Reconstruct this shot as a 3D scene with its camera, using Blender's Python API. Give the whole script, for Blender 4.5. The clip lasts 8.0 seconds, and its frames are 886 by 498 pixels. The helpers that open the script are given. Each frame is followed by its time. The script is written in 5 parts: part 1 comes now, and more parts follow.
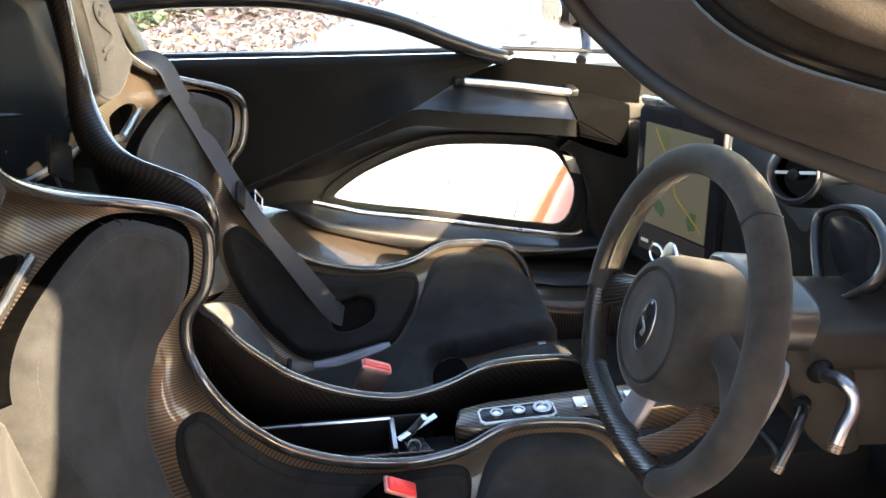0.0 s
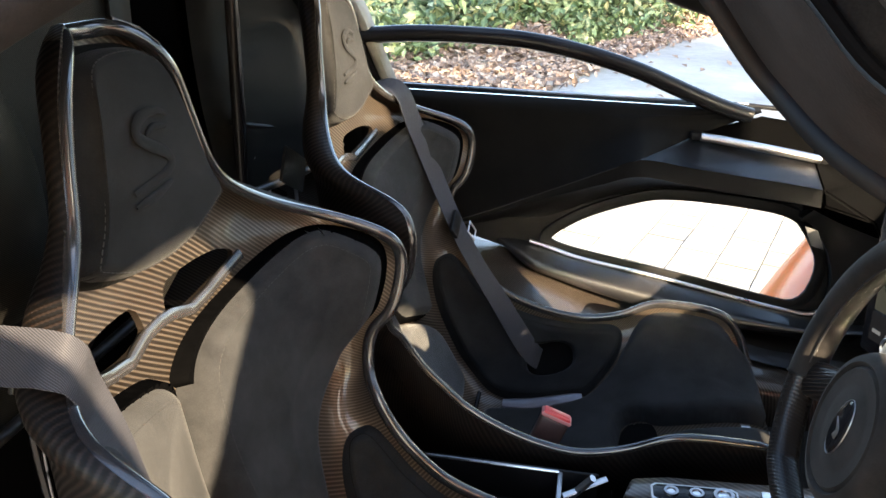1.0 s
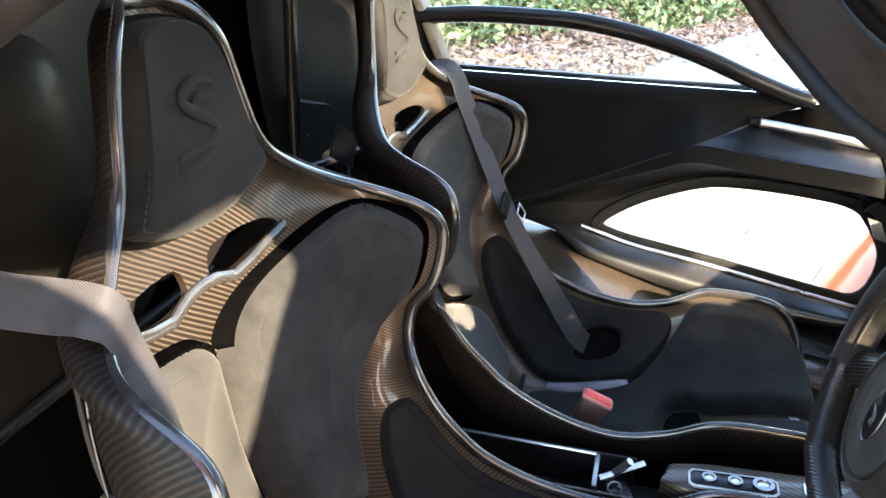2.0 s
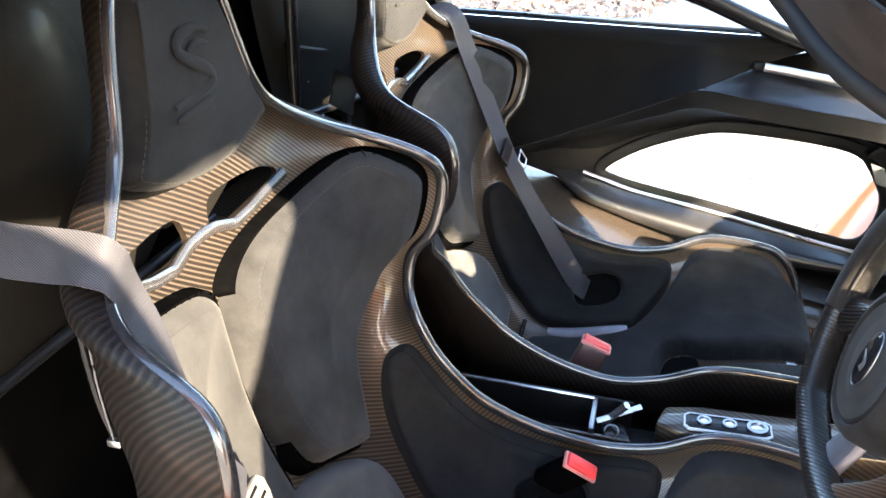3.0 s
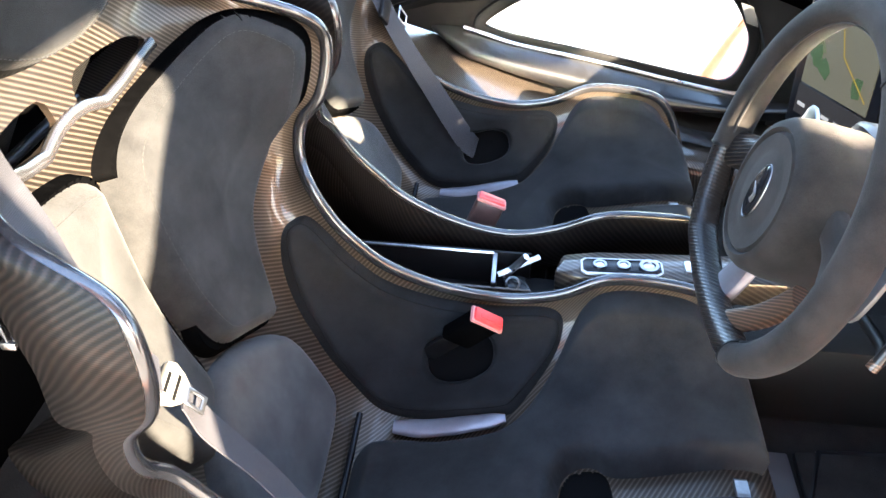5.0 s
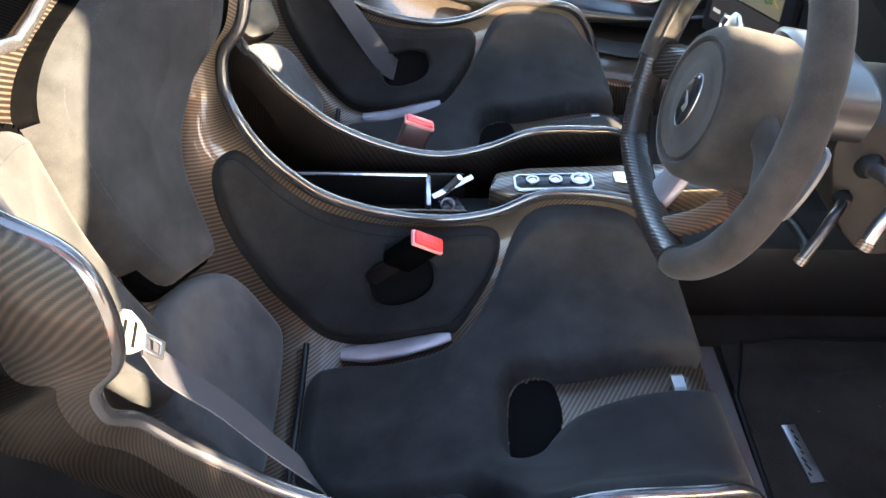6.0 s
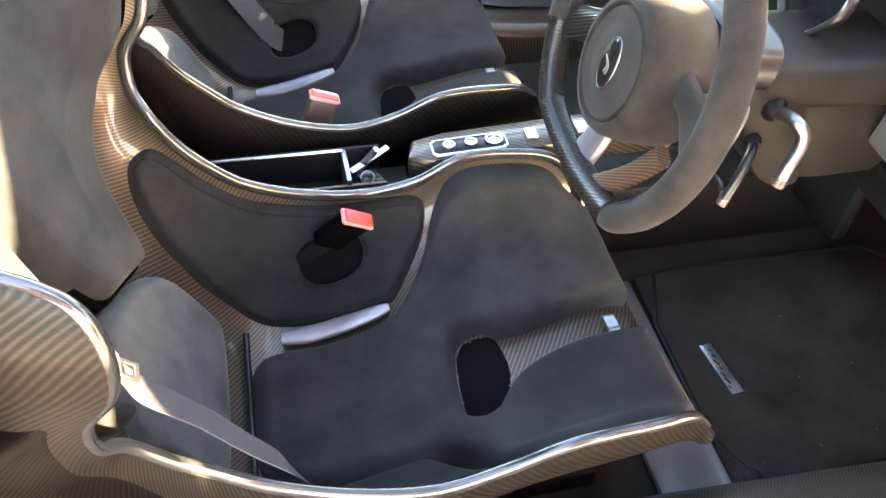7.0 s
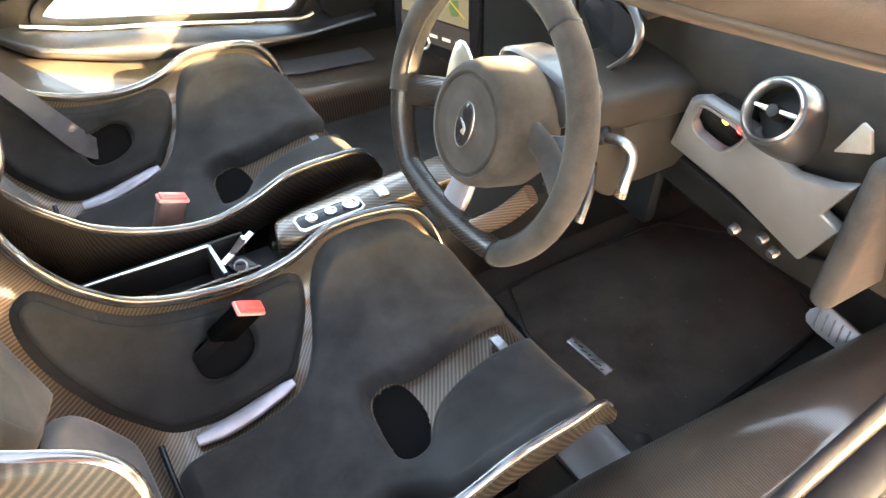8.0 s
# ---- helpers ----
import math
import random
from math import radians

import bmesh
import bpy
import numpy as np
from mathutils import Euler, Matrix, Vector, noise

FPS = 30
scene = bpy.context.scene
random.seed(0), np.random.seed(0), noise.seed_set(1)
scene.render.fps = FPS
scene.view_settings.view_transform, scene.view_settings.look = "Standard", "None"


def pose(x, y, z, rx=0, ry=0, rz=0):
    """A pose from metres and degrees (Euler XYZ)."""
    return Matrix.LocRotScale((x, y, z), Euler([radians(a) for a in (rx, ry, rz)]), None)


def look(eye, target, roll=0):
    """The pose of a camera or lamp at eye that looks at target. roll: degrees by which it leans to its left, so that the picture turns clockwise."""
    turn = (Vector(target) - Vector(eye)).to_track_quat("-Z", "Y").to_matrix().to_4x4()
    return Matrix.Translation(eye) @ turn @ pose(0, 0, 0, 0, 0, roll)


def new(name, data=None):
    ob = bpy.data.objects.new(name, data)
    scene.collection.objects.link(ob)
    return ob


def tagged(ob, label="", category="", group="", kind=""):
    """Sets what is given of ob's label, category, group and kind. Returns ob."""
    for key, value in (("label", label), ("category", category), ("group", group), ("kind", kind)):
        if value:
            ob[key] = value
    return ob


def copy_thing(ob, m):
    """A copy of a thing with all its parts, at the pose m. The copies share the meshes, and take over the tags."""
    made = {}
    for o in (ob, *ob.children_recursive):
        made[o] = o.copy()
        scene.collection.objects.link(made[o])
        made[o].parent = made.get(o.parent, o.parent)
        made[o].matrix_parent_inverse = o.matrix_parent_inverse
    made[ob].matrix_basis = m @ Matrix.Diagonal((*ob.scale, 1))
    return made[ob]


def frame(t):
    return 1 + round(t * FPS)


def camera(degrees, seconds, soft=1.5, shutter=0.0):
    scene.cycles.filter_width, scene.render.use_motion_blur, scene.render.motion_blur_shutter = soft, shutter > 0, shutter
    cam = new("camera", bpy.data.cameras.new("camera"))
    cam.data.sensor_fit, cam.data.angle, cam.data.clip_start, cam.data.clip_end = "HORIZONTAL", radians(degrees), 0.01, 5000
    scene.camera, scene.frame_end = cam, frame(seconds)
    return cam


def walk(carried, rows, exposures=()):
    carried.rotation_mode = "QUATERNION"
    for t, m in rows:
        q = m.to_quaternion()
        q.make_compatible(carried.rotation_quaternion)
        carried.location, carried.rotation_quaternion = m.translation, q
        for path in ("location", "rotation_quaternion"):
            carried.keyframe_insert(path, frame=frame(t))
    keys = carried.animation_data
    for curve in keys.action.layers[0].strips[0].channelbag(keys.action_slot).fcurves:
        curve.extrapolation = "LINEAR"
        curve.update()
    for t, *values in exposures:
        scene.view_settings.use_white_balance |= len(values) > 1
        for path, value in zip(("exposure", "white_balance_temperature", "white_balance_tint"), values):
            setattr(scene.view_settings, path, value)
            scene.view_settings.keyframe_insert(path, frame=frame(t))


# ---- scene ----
cam = camera(56.6, 8.0)
PATH = [
    (0, (-0.073, -0.643, 0.973), (0.203, 1.147, 0.124), 0.7),
    (0.5, (-0.034, -0.645, 0.973), (-0.086, 1.186, 0.169), 1.9),
    (1, (-0.008, -0.626, 0.966), (-0.315, 1.196, 0.2), 1.7),
    (1.5, (0.009, -0.626, 0.955), (-0.399, 1.18, 0.199), 1.5),
    (1.7, (0.014, -0.629, 0.955), (-0.417, 1.167, 0.188), 1.6),
    (2.8, (0.031, -0.636, 0.959), (-0.431, 1.095, 0.07), 1.1),
    (3, (0.029, -0.635, 0.96), (-0.418, 1.087, 0.045), 1.3),
    (3.5, (0.028, -0.626, 0.95), (-0.383, 1.07, -0.027), 1.2),
    (4, (0.029, -0.629, 0.947), (-0.313, 1.041, -0.1), 1.1),
    (4.5, (0.021, -0.626, 0.945), (-0.218, 1.017, -0.17), 1.3),
    (4.7, (0.015, -0.624, 0.946), (-0.179, 1.006, -0.197), 1.5),
    (5.8, (-0.018, -0.639, 0.948), (0.027, 0.889, -0.341), 2.9),
    (6, (-0.026, -0.631, 0.953), (0.065, 0.866, -0.37), 3.0),
    (6.5, (-0.051, -0.623, 0.97), (0.172, 0.808, -0.41), 3.6),
    (7, (-0.099, -0.616, 0.988), (0.283, 0.755, -0.417), 4.3),
    (7.5, (-0.151, -0.604, 1.019), (0.461, 0.695, -0.373), 5.0),
    (8, (-0.23, -0.612, 1.067), (0.627, 0.621, -0.254), 3.7),
]
EXPOSURE = 2.4
walk(cam, [(t, look(eye, target, roll)) for t, eye, target, roll in PATH],
     [(0, 4.6, 7300, 10), (.5, 3.35, 6950, 10), (1, 3.75, 7050, 10), (1.5, 4.15, 7000, 10), (3, 4.8, 6650, 10), (4.5, 5.45, 6500, 10), (6, 5.3, 6800, 10),
      (6.5, 5.65, 7600, 10), (7, 6.05, 8100, 10), (7.5, 6.35, 8900, 10), (8, 6.3, 9400, 10)])

# ---- light ----
SUN_TO = Vector((1.0, -1.0, .65)).normalized()
world = bpy.data.worlds.new("world")
scene.world = world
world.use_nodes = True
wn = world.node_tree.nodes
sky = wn.new("ShaderNodeTexSky")
sky.sky_type, sky.sun_disc = "NISHITA", False
sky.sun_elevation = math.asin(SUN_TO.z)
sky.sun_rotation = math.atan2(SUN_TO.x, SUN_TO.y)
world.node_tree.links.new(sky.outputs[0], wn["Background"].inputs[0])
wn["Background"].inputs[1].default_value = .104
sun = new("sun", bpy.data.lights.new("sun", "SUN"))
sun.data.energy, sun.data.angle, sun.data.color = 3.4, radians(.6), (1.0, .82, .58)
sun.matrix_world = look(SUN_TO * 20, (0, 0, 0))
scene.view_settings.exposure = EXPOSURE


# ---- materials ----
def base_material(name, colour, rough=.6, metal=0.0, coat=0.0, sheen=0.0):
    m = bpy.data.materials.new(name)
    m.use_nodes = True
    b = m.node_tree.nodes["Principled BSDF"]
    b.inputs["Base Color"].default_value = (*colour, 1)
    b.inputs["Roughness"].default_value = rough
    b.inputs["Metallic"].default_value = metal
    b.inputs["Coat Weight"].default_value = coat
    b.inputs["Coat Roughness"].default_value = .11
    b.inputs["Sheen Weight"].default_value = sheen
    b.inputs["Sheen Roughness"].default_value = .5
    return m


def link(m, a, b):
    m.node_tree.links.new(a, b)


def node(m, kind, **values):
    n = m.node_tree.nodes.new(kind)
    for key, value in values.items():
        n.inputs[key].default_value = value
    return n


def coords(m, scale=1.0, kind="Object"):
    t = m.node_tree.nodes.new("ShaderNodeTexCoord")
    p = m.node_tree.nodes.new("ShaderNodeMapping")
    s = scale if isinstance(scale, tuple) else (scale,) * 3
    p.inputs["Scale"].default_value = s
    link(m, t.outputs[kind], p.inputs["Vector"])
    return p.outputs["Vector"]


def ramp(m, fac, stops):
    r = m.node_tree.nodes.new("ShaderNodeValToRGB")
    e = r.color_ramp.elements
    e[0].position, e[0].color = stops[0][0], (*stops[0][1], 1)
    e[1].position, e[1].color = stops[-1][0], (*stops[-1][1], 1)
    for pos, col in stops[1:-1]:
        n = e.new(pos)
        n.color = (*col, 1)
    link(m, fac, r.inputs["Fac"])
    return r.outputs["Color"]


def mottled(name, dark, light, size, rough=.7, bump=.3, fine=600.0, depth=.0006, metal=0.0, coat=0.0, sheen=0.0, kind="Object", low=.42, high=.82):
    """A surface with slow stains of about size metres and fine relief."""
    m = base_material(name, dark, rough, metal, coat, sheen)
    b = m.node_tree.nodes["Principled BSDF"]
    v = coords(m, 1.0, kind)
    n1 = node(m, "ShaderNodeTexNoise", Scale=1 / size, Detail=6.0, Roughness=.65)
    n2 = node(m, "ShaderNodeTexNoise", Scale=fine, Detail=3.0)
    link(m, v, n1.inputs["Vector"]), link(m, v, n2.inputs["Vector"])
    mix = m.node_tree.nodes.new("ShaderNodeMath")
    mix.operation = "MULTIPLY_ADD"
    mix.inputs[1].default_value = .35
    link(m, n2.outputs["Fac"], mix.inputs[0]), link(m, n1.outputs["Fac"], mix.inputs[2])
    link(m, ramp(m, mix.outputs[0], [(low, dark), (high, light)]), b.inputs["Base Color"])
    bp = node(m, "ShaderNodeBump", Strength=bump, Distance=depth)
    link(m, n2.outputs["Fac"], bp.inputs["Height"])
    link(m, bp.outputs["Normal"], b.inputs["Normal"])
    rr = node(m, "ShaderNodeMapRange")
    rr.inputs["To Min"].default_value, rr.inputs["To Max"].default_value = max(rough - .1, .02), min(rough + .1, 1)
    link(m, n1.outputs["Fac"], rr.inputs["Value"]), link(m, rr.outputs[0], b.inputs["Roughness"])
    return m


def carbon(name, pitch=.0063, rough=.32, coat=.55, kind="UV", dark=(.012, .011, .010), light=(.075, .064, .052)):
    """Twill carbon weave: diagonal ribs of the given pitch, cut across by the finer tow."""
    m = base_material(name, dark, rough, 0.0, coat)
    b = m.node_tree.nodes["Principled BSDF"]
    v = coords(m, 1.0, kind)
    if kind != "UV":
        # fold the three axes into two, so that no face loses its ribs
        d1 = m.node_tree.nodes.new("ShaderNodeVectorMath")
        d1.operation = "DOT_PRODUCT"
        d1.inputs[1].default_value = (1.0, .62, .31)
        d2 = m.node_tree.nodes.new("ShaderNodeVectorMath")
        d2.operation = "DOT_PRODUCT"
        d2.inputs[1].default_value = (-.31, .55, 1.0)
        c = m.node_tree.nodes.new("ShaderNodeCombineXYZ")
        link(m, v, d1.inputs[0]), link(m, v, d2.inputs[0])
        link(m, d1.outputs["Value"], c.inputs[0]), link(m, d2.outputs["Value"], c.inputs[1])
        v = c.outputs[0]
    rot = m.node_tree.nodes.new("ShaderNodeMapping")
    rot.inputs["Rotation"].default_value = (0, 0, radians(-45))
    link(m, v, rot.inputs["Vector"])
    w1 = node(m, "ShaderNodeTexWave", Scale=.314 / pitch, Distortion=.25)
    w1.inputs["Detail Scale"].default_value = 3.0
    link(m, rot.outputs[0], w1.inputs["Vector"])
    rot2 = m.node_tree.nodes.new("ShaderNodeMapping")
    rot2.inputs["Rotation"].default_value = (0, 0, radians(5))
    link(m, v, rot2.inputs["Vector"])
    w2 = node(m, "ShaderNodeTexWave", Scale=.314 / (pitch * .37), Distortion=.1)
    link(m, rot2.outputs[0], w2.inputs["Vector"])
    mul = m.node_tree.nodes.new("ShaderNodeMath")
    mul.operation = "MULTIPLY_ADD"
    mul.inputs[1].default_value = .22
    link(m, w2.outputs["Fac"], mul.inputs[0]), link(m, w1.outputs["Fac"], mul.inputs[2])
    link(m, ramp(m, mul.outputs[0], [(.42, dark), (.70, tuple(.28 * x for x in light)), (1.0, light)]), b.inputs["Base Color"])
    rr = node(m, "ShaderNodeMapRange")
    rr.inputs["To Min"].default_value, rr.inputs["To Max"].default_value = rough + .18, rough - .06
    link(m, w1.outputs["Fac"], rr.inputs["Value"]), link(m, rr.outputs[0], b.inputs["Roughness"])
    bp = node(m, "ShaderNodeBump", Strength=.25, Distance=.0007)
    link(m, mul.outputs[0], bp.inputs["Height"]), link(m, bp.outputs["Normal"], b.inputs["Normal"])
    return m


def webbing(name, dark, light):
    m = base_material(name, dark, .62)
    b = m.node_tree.nodes["Principled BSDF"]
    v = coords(m, 1.0, "UV")
    rot = m.node_tree.nodes.new("ShaderNodeMapping")
    rot.inputs["Rotation"].default_value = (0, 0, radians(62))
    link(m, v, rot.inputs["Vector"])
    w = node(m, "ShaderNodeTexWave", Scale=.314 / .0016, Distortion=.4)
    link(m, rot.outputs[0], w.inputs["Vector"])
    link(m, ramp(m, w.outputs["Fac"], [(.1, dark), (.9, light)]), b.inputs["Base Color"])
    bp = node(m, "ShaderNodeBump", Strength=.5, Distance=.0006)
    link(m, w.outputs["Fac"], bp.inputs["Height"]), link(m, bp.outputs["Normal"], b.inputs["Normal"])
    return m


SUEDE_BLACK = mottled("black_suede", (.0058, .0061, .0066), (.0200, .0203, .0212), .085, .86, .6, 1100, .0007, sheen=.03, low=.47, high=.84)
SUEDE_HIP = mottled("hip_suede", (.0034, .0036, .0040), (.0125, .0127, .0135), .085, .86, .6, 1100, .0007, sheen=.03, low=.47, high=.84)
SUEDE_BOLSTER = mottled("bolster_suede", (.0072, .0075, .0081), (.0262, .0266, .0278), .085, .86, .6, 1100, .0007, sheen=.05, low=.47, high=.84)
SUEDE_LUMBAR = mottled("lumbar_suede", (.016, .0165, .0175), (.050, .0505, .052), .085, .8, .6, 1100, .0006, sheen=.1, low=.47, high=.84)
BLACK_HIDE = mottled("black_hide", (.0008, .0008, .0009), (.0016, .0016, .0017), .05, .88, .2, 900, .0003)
SUEDE_DOOR = mottled("door_suede", (.0018, .0018, .0020), (.0060, .0058, .0057), .09, .9, .35, 900, .0005)
SUEDE_WHEEL = mottled("wheel_suede", (.0062, .0056, .0054), (.0225, .0195, .0180), .035, .82, .55, 900, .0006, sheen=.04, low=.45, high=.85)
CARBON_WHEEL = carbon("wheel_carbon", .0050, .32, .08, "Object", (.0016, .0015, .0017), (.020, .015, .0125))
CARBON = carbon("carbon_twill", .0047, .36, .32, "UV", (.0045, .0038, .0032), (.050, .040, .032))
CARBON_FLAT = carbon("carbon_twill_panel", .0070, .36, .5, "Object", (.003, .003, .003), (.040, .033, .027))
CARBON_FINE = carbon("carbon_fine_weave", .0022, .46, .06, "Object", (.004, .004, .004), (.015, .0135, .012))
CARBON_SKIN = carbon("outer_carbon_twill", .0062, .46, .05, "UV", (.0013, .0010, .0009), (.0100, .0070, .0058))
SILL = carbon("sill_carbon", .0030, .40, .5, "UV", (.012, .011, .010), (.030, .027, .024))
LIP = mottled("polished_carbon_edge", (.010, .0098, .0105), (.022, .021, .022), .03, .20, .02, 500, .0001, coat=.45)
LIP.node_tree.nodes["Principled BSDF"].inputs["IOR"].default_value = 1.55
BLACK = mottled("black_plastic", (.0025, .0025, .0028), (.006, .006, .0066), .06, .5, .25, 1200, .0003)
SATIN = mottled("satin_dark_paint", (.005, .005, .006), (.011, .011, .012), .15, .36, .1, 1500, .0002, coat=.2)
GREY = mottled("grey_satin_plastic", (.048, .048, .051), (.080, .081, .086), .12, .38, .12, 1500, .0002, coat=.2)
GLOSS = mottled("gloss_black", (.005, .005, .006), (.010, .010, .011), .1, .22, .05, 900, .0001, coat=.03)
DASH = mottled("dash_suede", (.0046, .0041, .0038), (.0135, .0118, .0104), .07, .85, .4, 900, .0006, sheen=.01)
RUBBER = mottled("rubber_seal", (.0085, .0080, .0082), (.024, .0225, .0228), .05, .78, .3, 500, .0006)
CARPET = mottled("black_carpet", (.009, .0085, .008), (.028, .026, .024), .12, .95, .9, 700, .002)
METAL = mottled("brushed_metal", (.50, .50, .51), (.68, .68, .69), .03, .30, .1, 900, .0001, metal=1.0)
DARKMETAL = mottled("dark_chrome", (.20, .20, .21), (.34, .34, .35), .03, .34, .1, 900, .0001, metal=1.0)
DUSTY = mottled("dusty_rose_plastic", (.050, .028, .024), (.080, .046, .040), .02, .5, .1, 800, .0002)
ROSE = mottled("rose_plastic", (.40, .14, .13), (.52, .20, .19), .02, .45, .1, 800, .0002)
RED = mottled("red_plastic", (.50, .028, .030), (.66, .050, .048), .02, .38, .1, 800, .0002)
PLATE = mottled("aluminium_plate", (.42, .43, .45), (.58, .59, .60), .03, .5, .1, 900, .0001, metal=.4)
COPPER = carbon("copper_carbon", .0040, .34, .4, "Object", (.030, .017, .010), (.115, .062, .038))
LILAC = mottled("satin_trim", (.12, .116, .134), (.18, .174, .198), .05, .34, .1, 900, .0001, metal=.5)
CREAM = mottled("pale_plastic", (.075, .072, .066), (.11, .105, .096), .02, .45, .1, 800, .0002)
WEB = webbing("belt_webbing", (.015, .015, .0182), (.044, .044, .0522))
COLUMN = mottled("column_plastic", (.0095, .0082, .0075), (.018, .0158, .0143), .10, .46, .12, 1300, .0002)
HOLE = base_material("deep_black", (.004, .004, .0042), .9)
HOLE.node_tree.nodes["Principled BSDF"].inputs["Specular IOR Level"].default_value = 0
THREAD = base_material("thread", (.014, .0135, .0135), .8)
TRIM_LEATHER = mottled("pillar_suede", (.0105, .0095, .0084), (.030, .0268, .0232), .06, .85, .3, 900, .0005)
ORANGE = mottled("orange_body_paint", (.72, .185, .045), (.78, .22, .06), .3, .28, .05, 900, .0001, coat=.9)
for soft, level in ((SUEDE_BLACK, .12), (SUEDE_LUMBAR, .2), (SUEDE_BOLSTER, .12), (SUEDE_HIP, .1), (BLACK_HIDE, 0), (SUEDE_DOOR, .08), (SUEDE_WHEEL, .14), (DASH, .08), (CARPET, .06), (TRIM_LEATHER, .1), (CARBON, .3), (CARBON_FLAT, .3), (CARBON_FINE, .14), (BLACK, .16), (RUBBER, .12), (COLUMN, .12), (GLOSS, .16), (WEB, .2), (CARBON_WHEEL, .34)):
    soft.node_tree.nodes["Principled BSDF"].inputs["Specular IOR Level"].default_value = level
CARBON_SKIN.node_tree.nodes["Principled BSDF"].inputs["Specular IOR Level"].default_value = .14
for weave in (CARBON, CARBON_FLAT, SILL):
    weave.node_tree.nodes["Principled BSDF"].inputs["Specular IOR Level"].default_value = .45
    weave.node_tree.nodes["Principled BSDF"].inputs["Specular Tint"].default_value = (1.0, .70, .50, 1)
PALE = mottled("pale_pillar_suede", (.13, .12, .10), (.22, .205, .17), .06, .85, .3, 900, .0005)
GLASS = bpy.data.materials.new("pane_glass")
GLASS.use_nodes = True
gb = GLASS.node_tree.nodes["Principled BSDF"]
gb.inputs["Base Color"].default_value = (.93, .96, .95, 1)
gb.inputs["Roughness"].default_value, gb.inputs["IOR"].default_value = .0, 1.12
gb.inputs["Transmission Weight"].default_value = 1.0

TINTED = GLASS.copy()
TINTED.name = "tinted_screen_glass"
TINTED.node_tree.nodes["Principled BSDF"].inputs["Base Color"].default_value = (.42, .46, .46, 1)

# ---- mesh helpers ----
def put_mesh(name, bm, material, parent=None, smooth=True, label=""):
    me = bpy.data.meshes.new(name)
    bm.normal_update()
    bm.to_mesh(me)
    bm.free()
    if smooth:
        me.polygons.foreach_set("use_smooth", [True] * len(me.polygons))
        me.set_sharp_from_angle(angle=radians(42))
    me.materials.append(material)
    ob = new(name, me)
    if parent:
        ob.parent = parent
    if label:
        tagged(ob, label)
    return ob


def part(name, bm, material, parent, label="", smooth=True):
    return put_mesh(name, bm, material, parent, smooth, label)


def thing(name, label, category, group="", kind="", at=(0, 0, 0)):
    ob = new(name)
    ob.location = at
    ob.empty_display_size = .05
    return tagged(ob, label, category, group, kind)


def grid_bm(P, uv=None, closed_u=False, closed_v=False):
    """A sheet from an array of points (n, m, 3)."""
    n, m = P.shape[:2]
    bm = bmesh.new()
    vs = [[bm.verts.new(P[i, j]) for j in range(m)] for i in range(n)]
    layer = bm.loops.layers.uv.new("UVMap") if uv is not None else None
    for i in range(n if closed_u else n - 1):
        for j in range(m if closed_v else m - 1):
            ids = ((i, j), ((i + 1) % n, j), ((i + 1) % n, (j + 1) % m), (i, (j + 1) % m))
            f = bm.faces.new([vs[a][b] for a, b in ids])
            if layer:
                for loop, (a, b) in zip(f.loops, ids):
                    loop[layer].uv = uv[a, b]
    return bm


def curve_points(points, count, closed=False):
    p = np.array(points, float)
    n = len(p)
    u = np.linspace(0, n if closed else n - 1, count, endpoint=not closed)
    i = np.minimum(u.astype(int), n - 1 if closed else n - 2)
    f = (u - i)[:, None]
    get = (lambda k: p[(i + k) % n]) if closed else (lambda k: p[np.clip(i + k, 0, n - 1)])
    p0, p1, p2, p3 = get(-1), get(0), get(1), get(2)
    return p1 + .5 * f * (p2 - p0 + f * (2 * p0 - 5 * p1 + 4 * p2 - p3 + f * (3 * (p1 - p2) + p3 - p0)))


def frames_along(path, up=(0, 0, 1), closed=False):
    d = np.roll(path, -1, 0) - np.roll(path, 1, 0)
    if not closed:
        d[0], d[-1] = path[1] - path[0], path[-1] - path[-2]
    d /= np.linalg.norm(d, axis=1)[:, None] + 1e-9
    side = np.cross(d, np.array(up, float))
    side /= np.linalg.norm(side, axis=1)[:, None] + 1e-9
    return d, side, np.cross(side, d)


def sweep_bm(path, section, up=(0, 0, 1), closed=False, scale=None, caps=True):
    """A closed section (k, 2: side, up) drawn along a path."""
    path = np.array(path, float)
    _, side, top = frames_along(path, up, closed)
    sec = np.array(section, float)
    k = np.ones(len(path)) if scale is None else np.array(scale, float)
    P = path[:, None] + k[:, None, None] * (sec[None, :, :1] * side[:, None] + sec[None, :, 1:] * top[:, None])
    seg = np.r_[0, np.cumsum(np.linalg.norm(np.diff(path, axis=0), axis=1))]
    ring = np.r_[0, np.cumsum(np.hypot(*np.diff(sec, axis=0).T))]
    uv = np.stack(np.broadcast_arrays(seg[:, None], ring[None]), -1)
    bm = grid_bm(P, uv, closed, True)
    if caps and not closed:
        n, m = P.shape[:2]
        bm.verts.ensure_lookup_table()
        bm.faces.new([bm.verts[j] for j in range(m)])
        bm.faces.new([bm.verts[(n - 1) * m + j] for j in reversed(range(m))])
    bmesh.ops.recalc_face_normals(bm, faces=bm.faces)
    return bm


def oval(a, b, n=14, power=2.0):
    t = np.linspace(0, 2 * np.pi, n, endpoint=False)
    c, s = np.cos(t), np.sin(t)
    return np.stack([a * np.sign(c) * np.abs(c) ** (2 / power), b * np.sign(s) * np.abs(s) ** (2 / power)], -1)


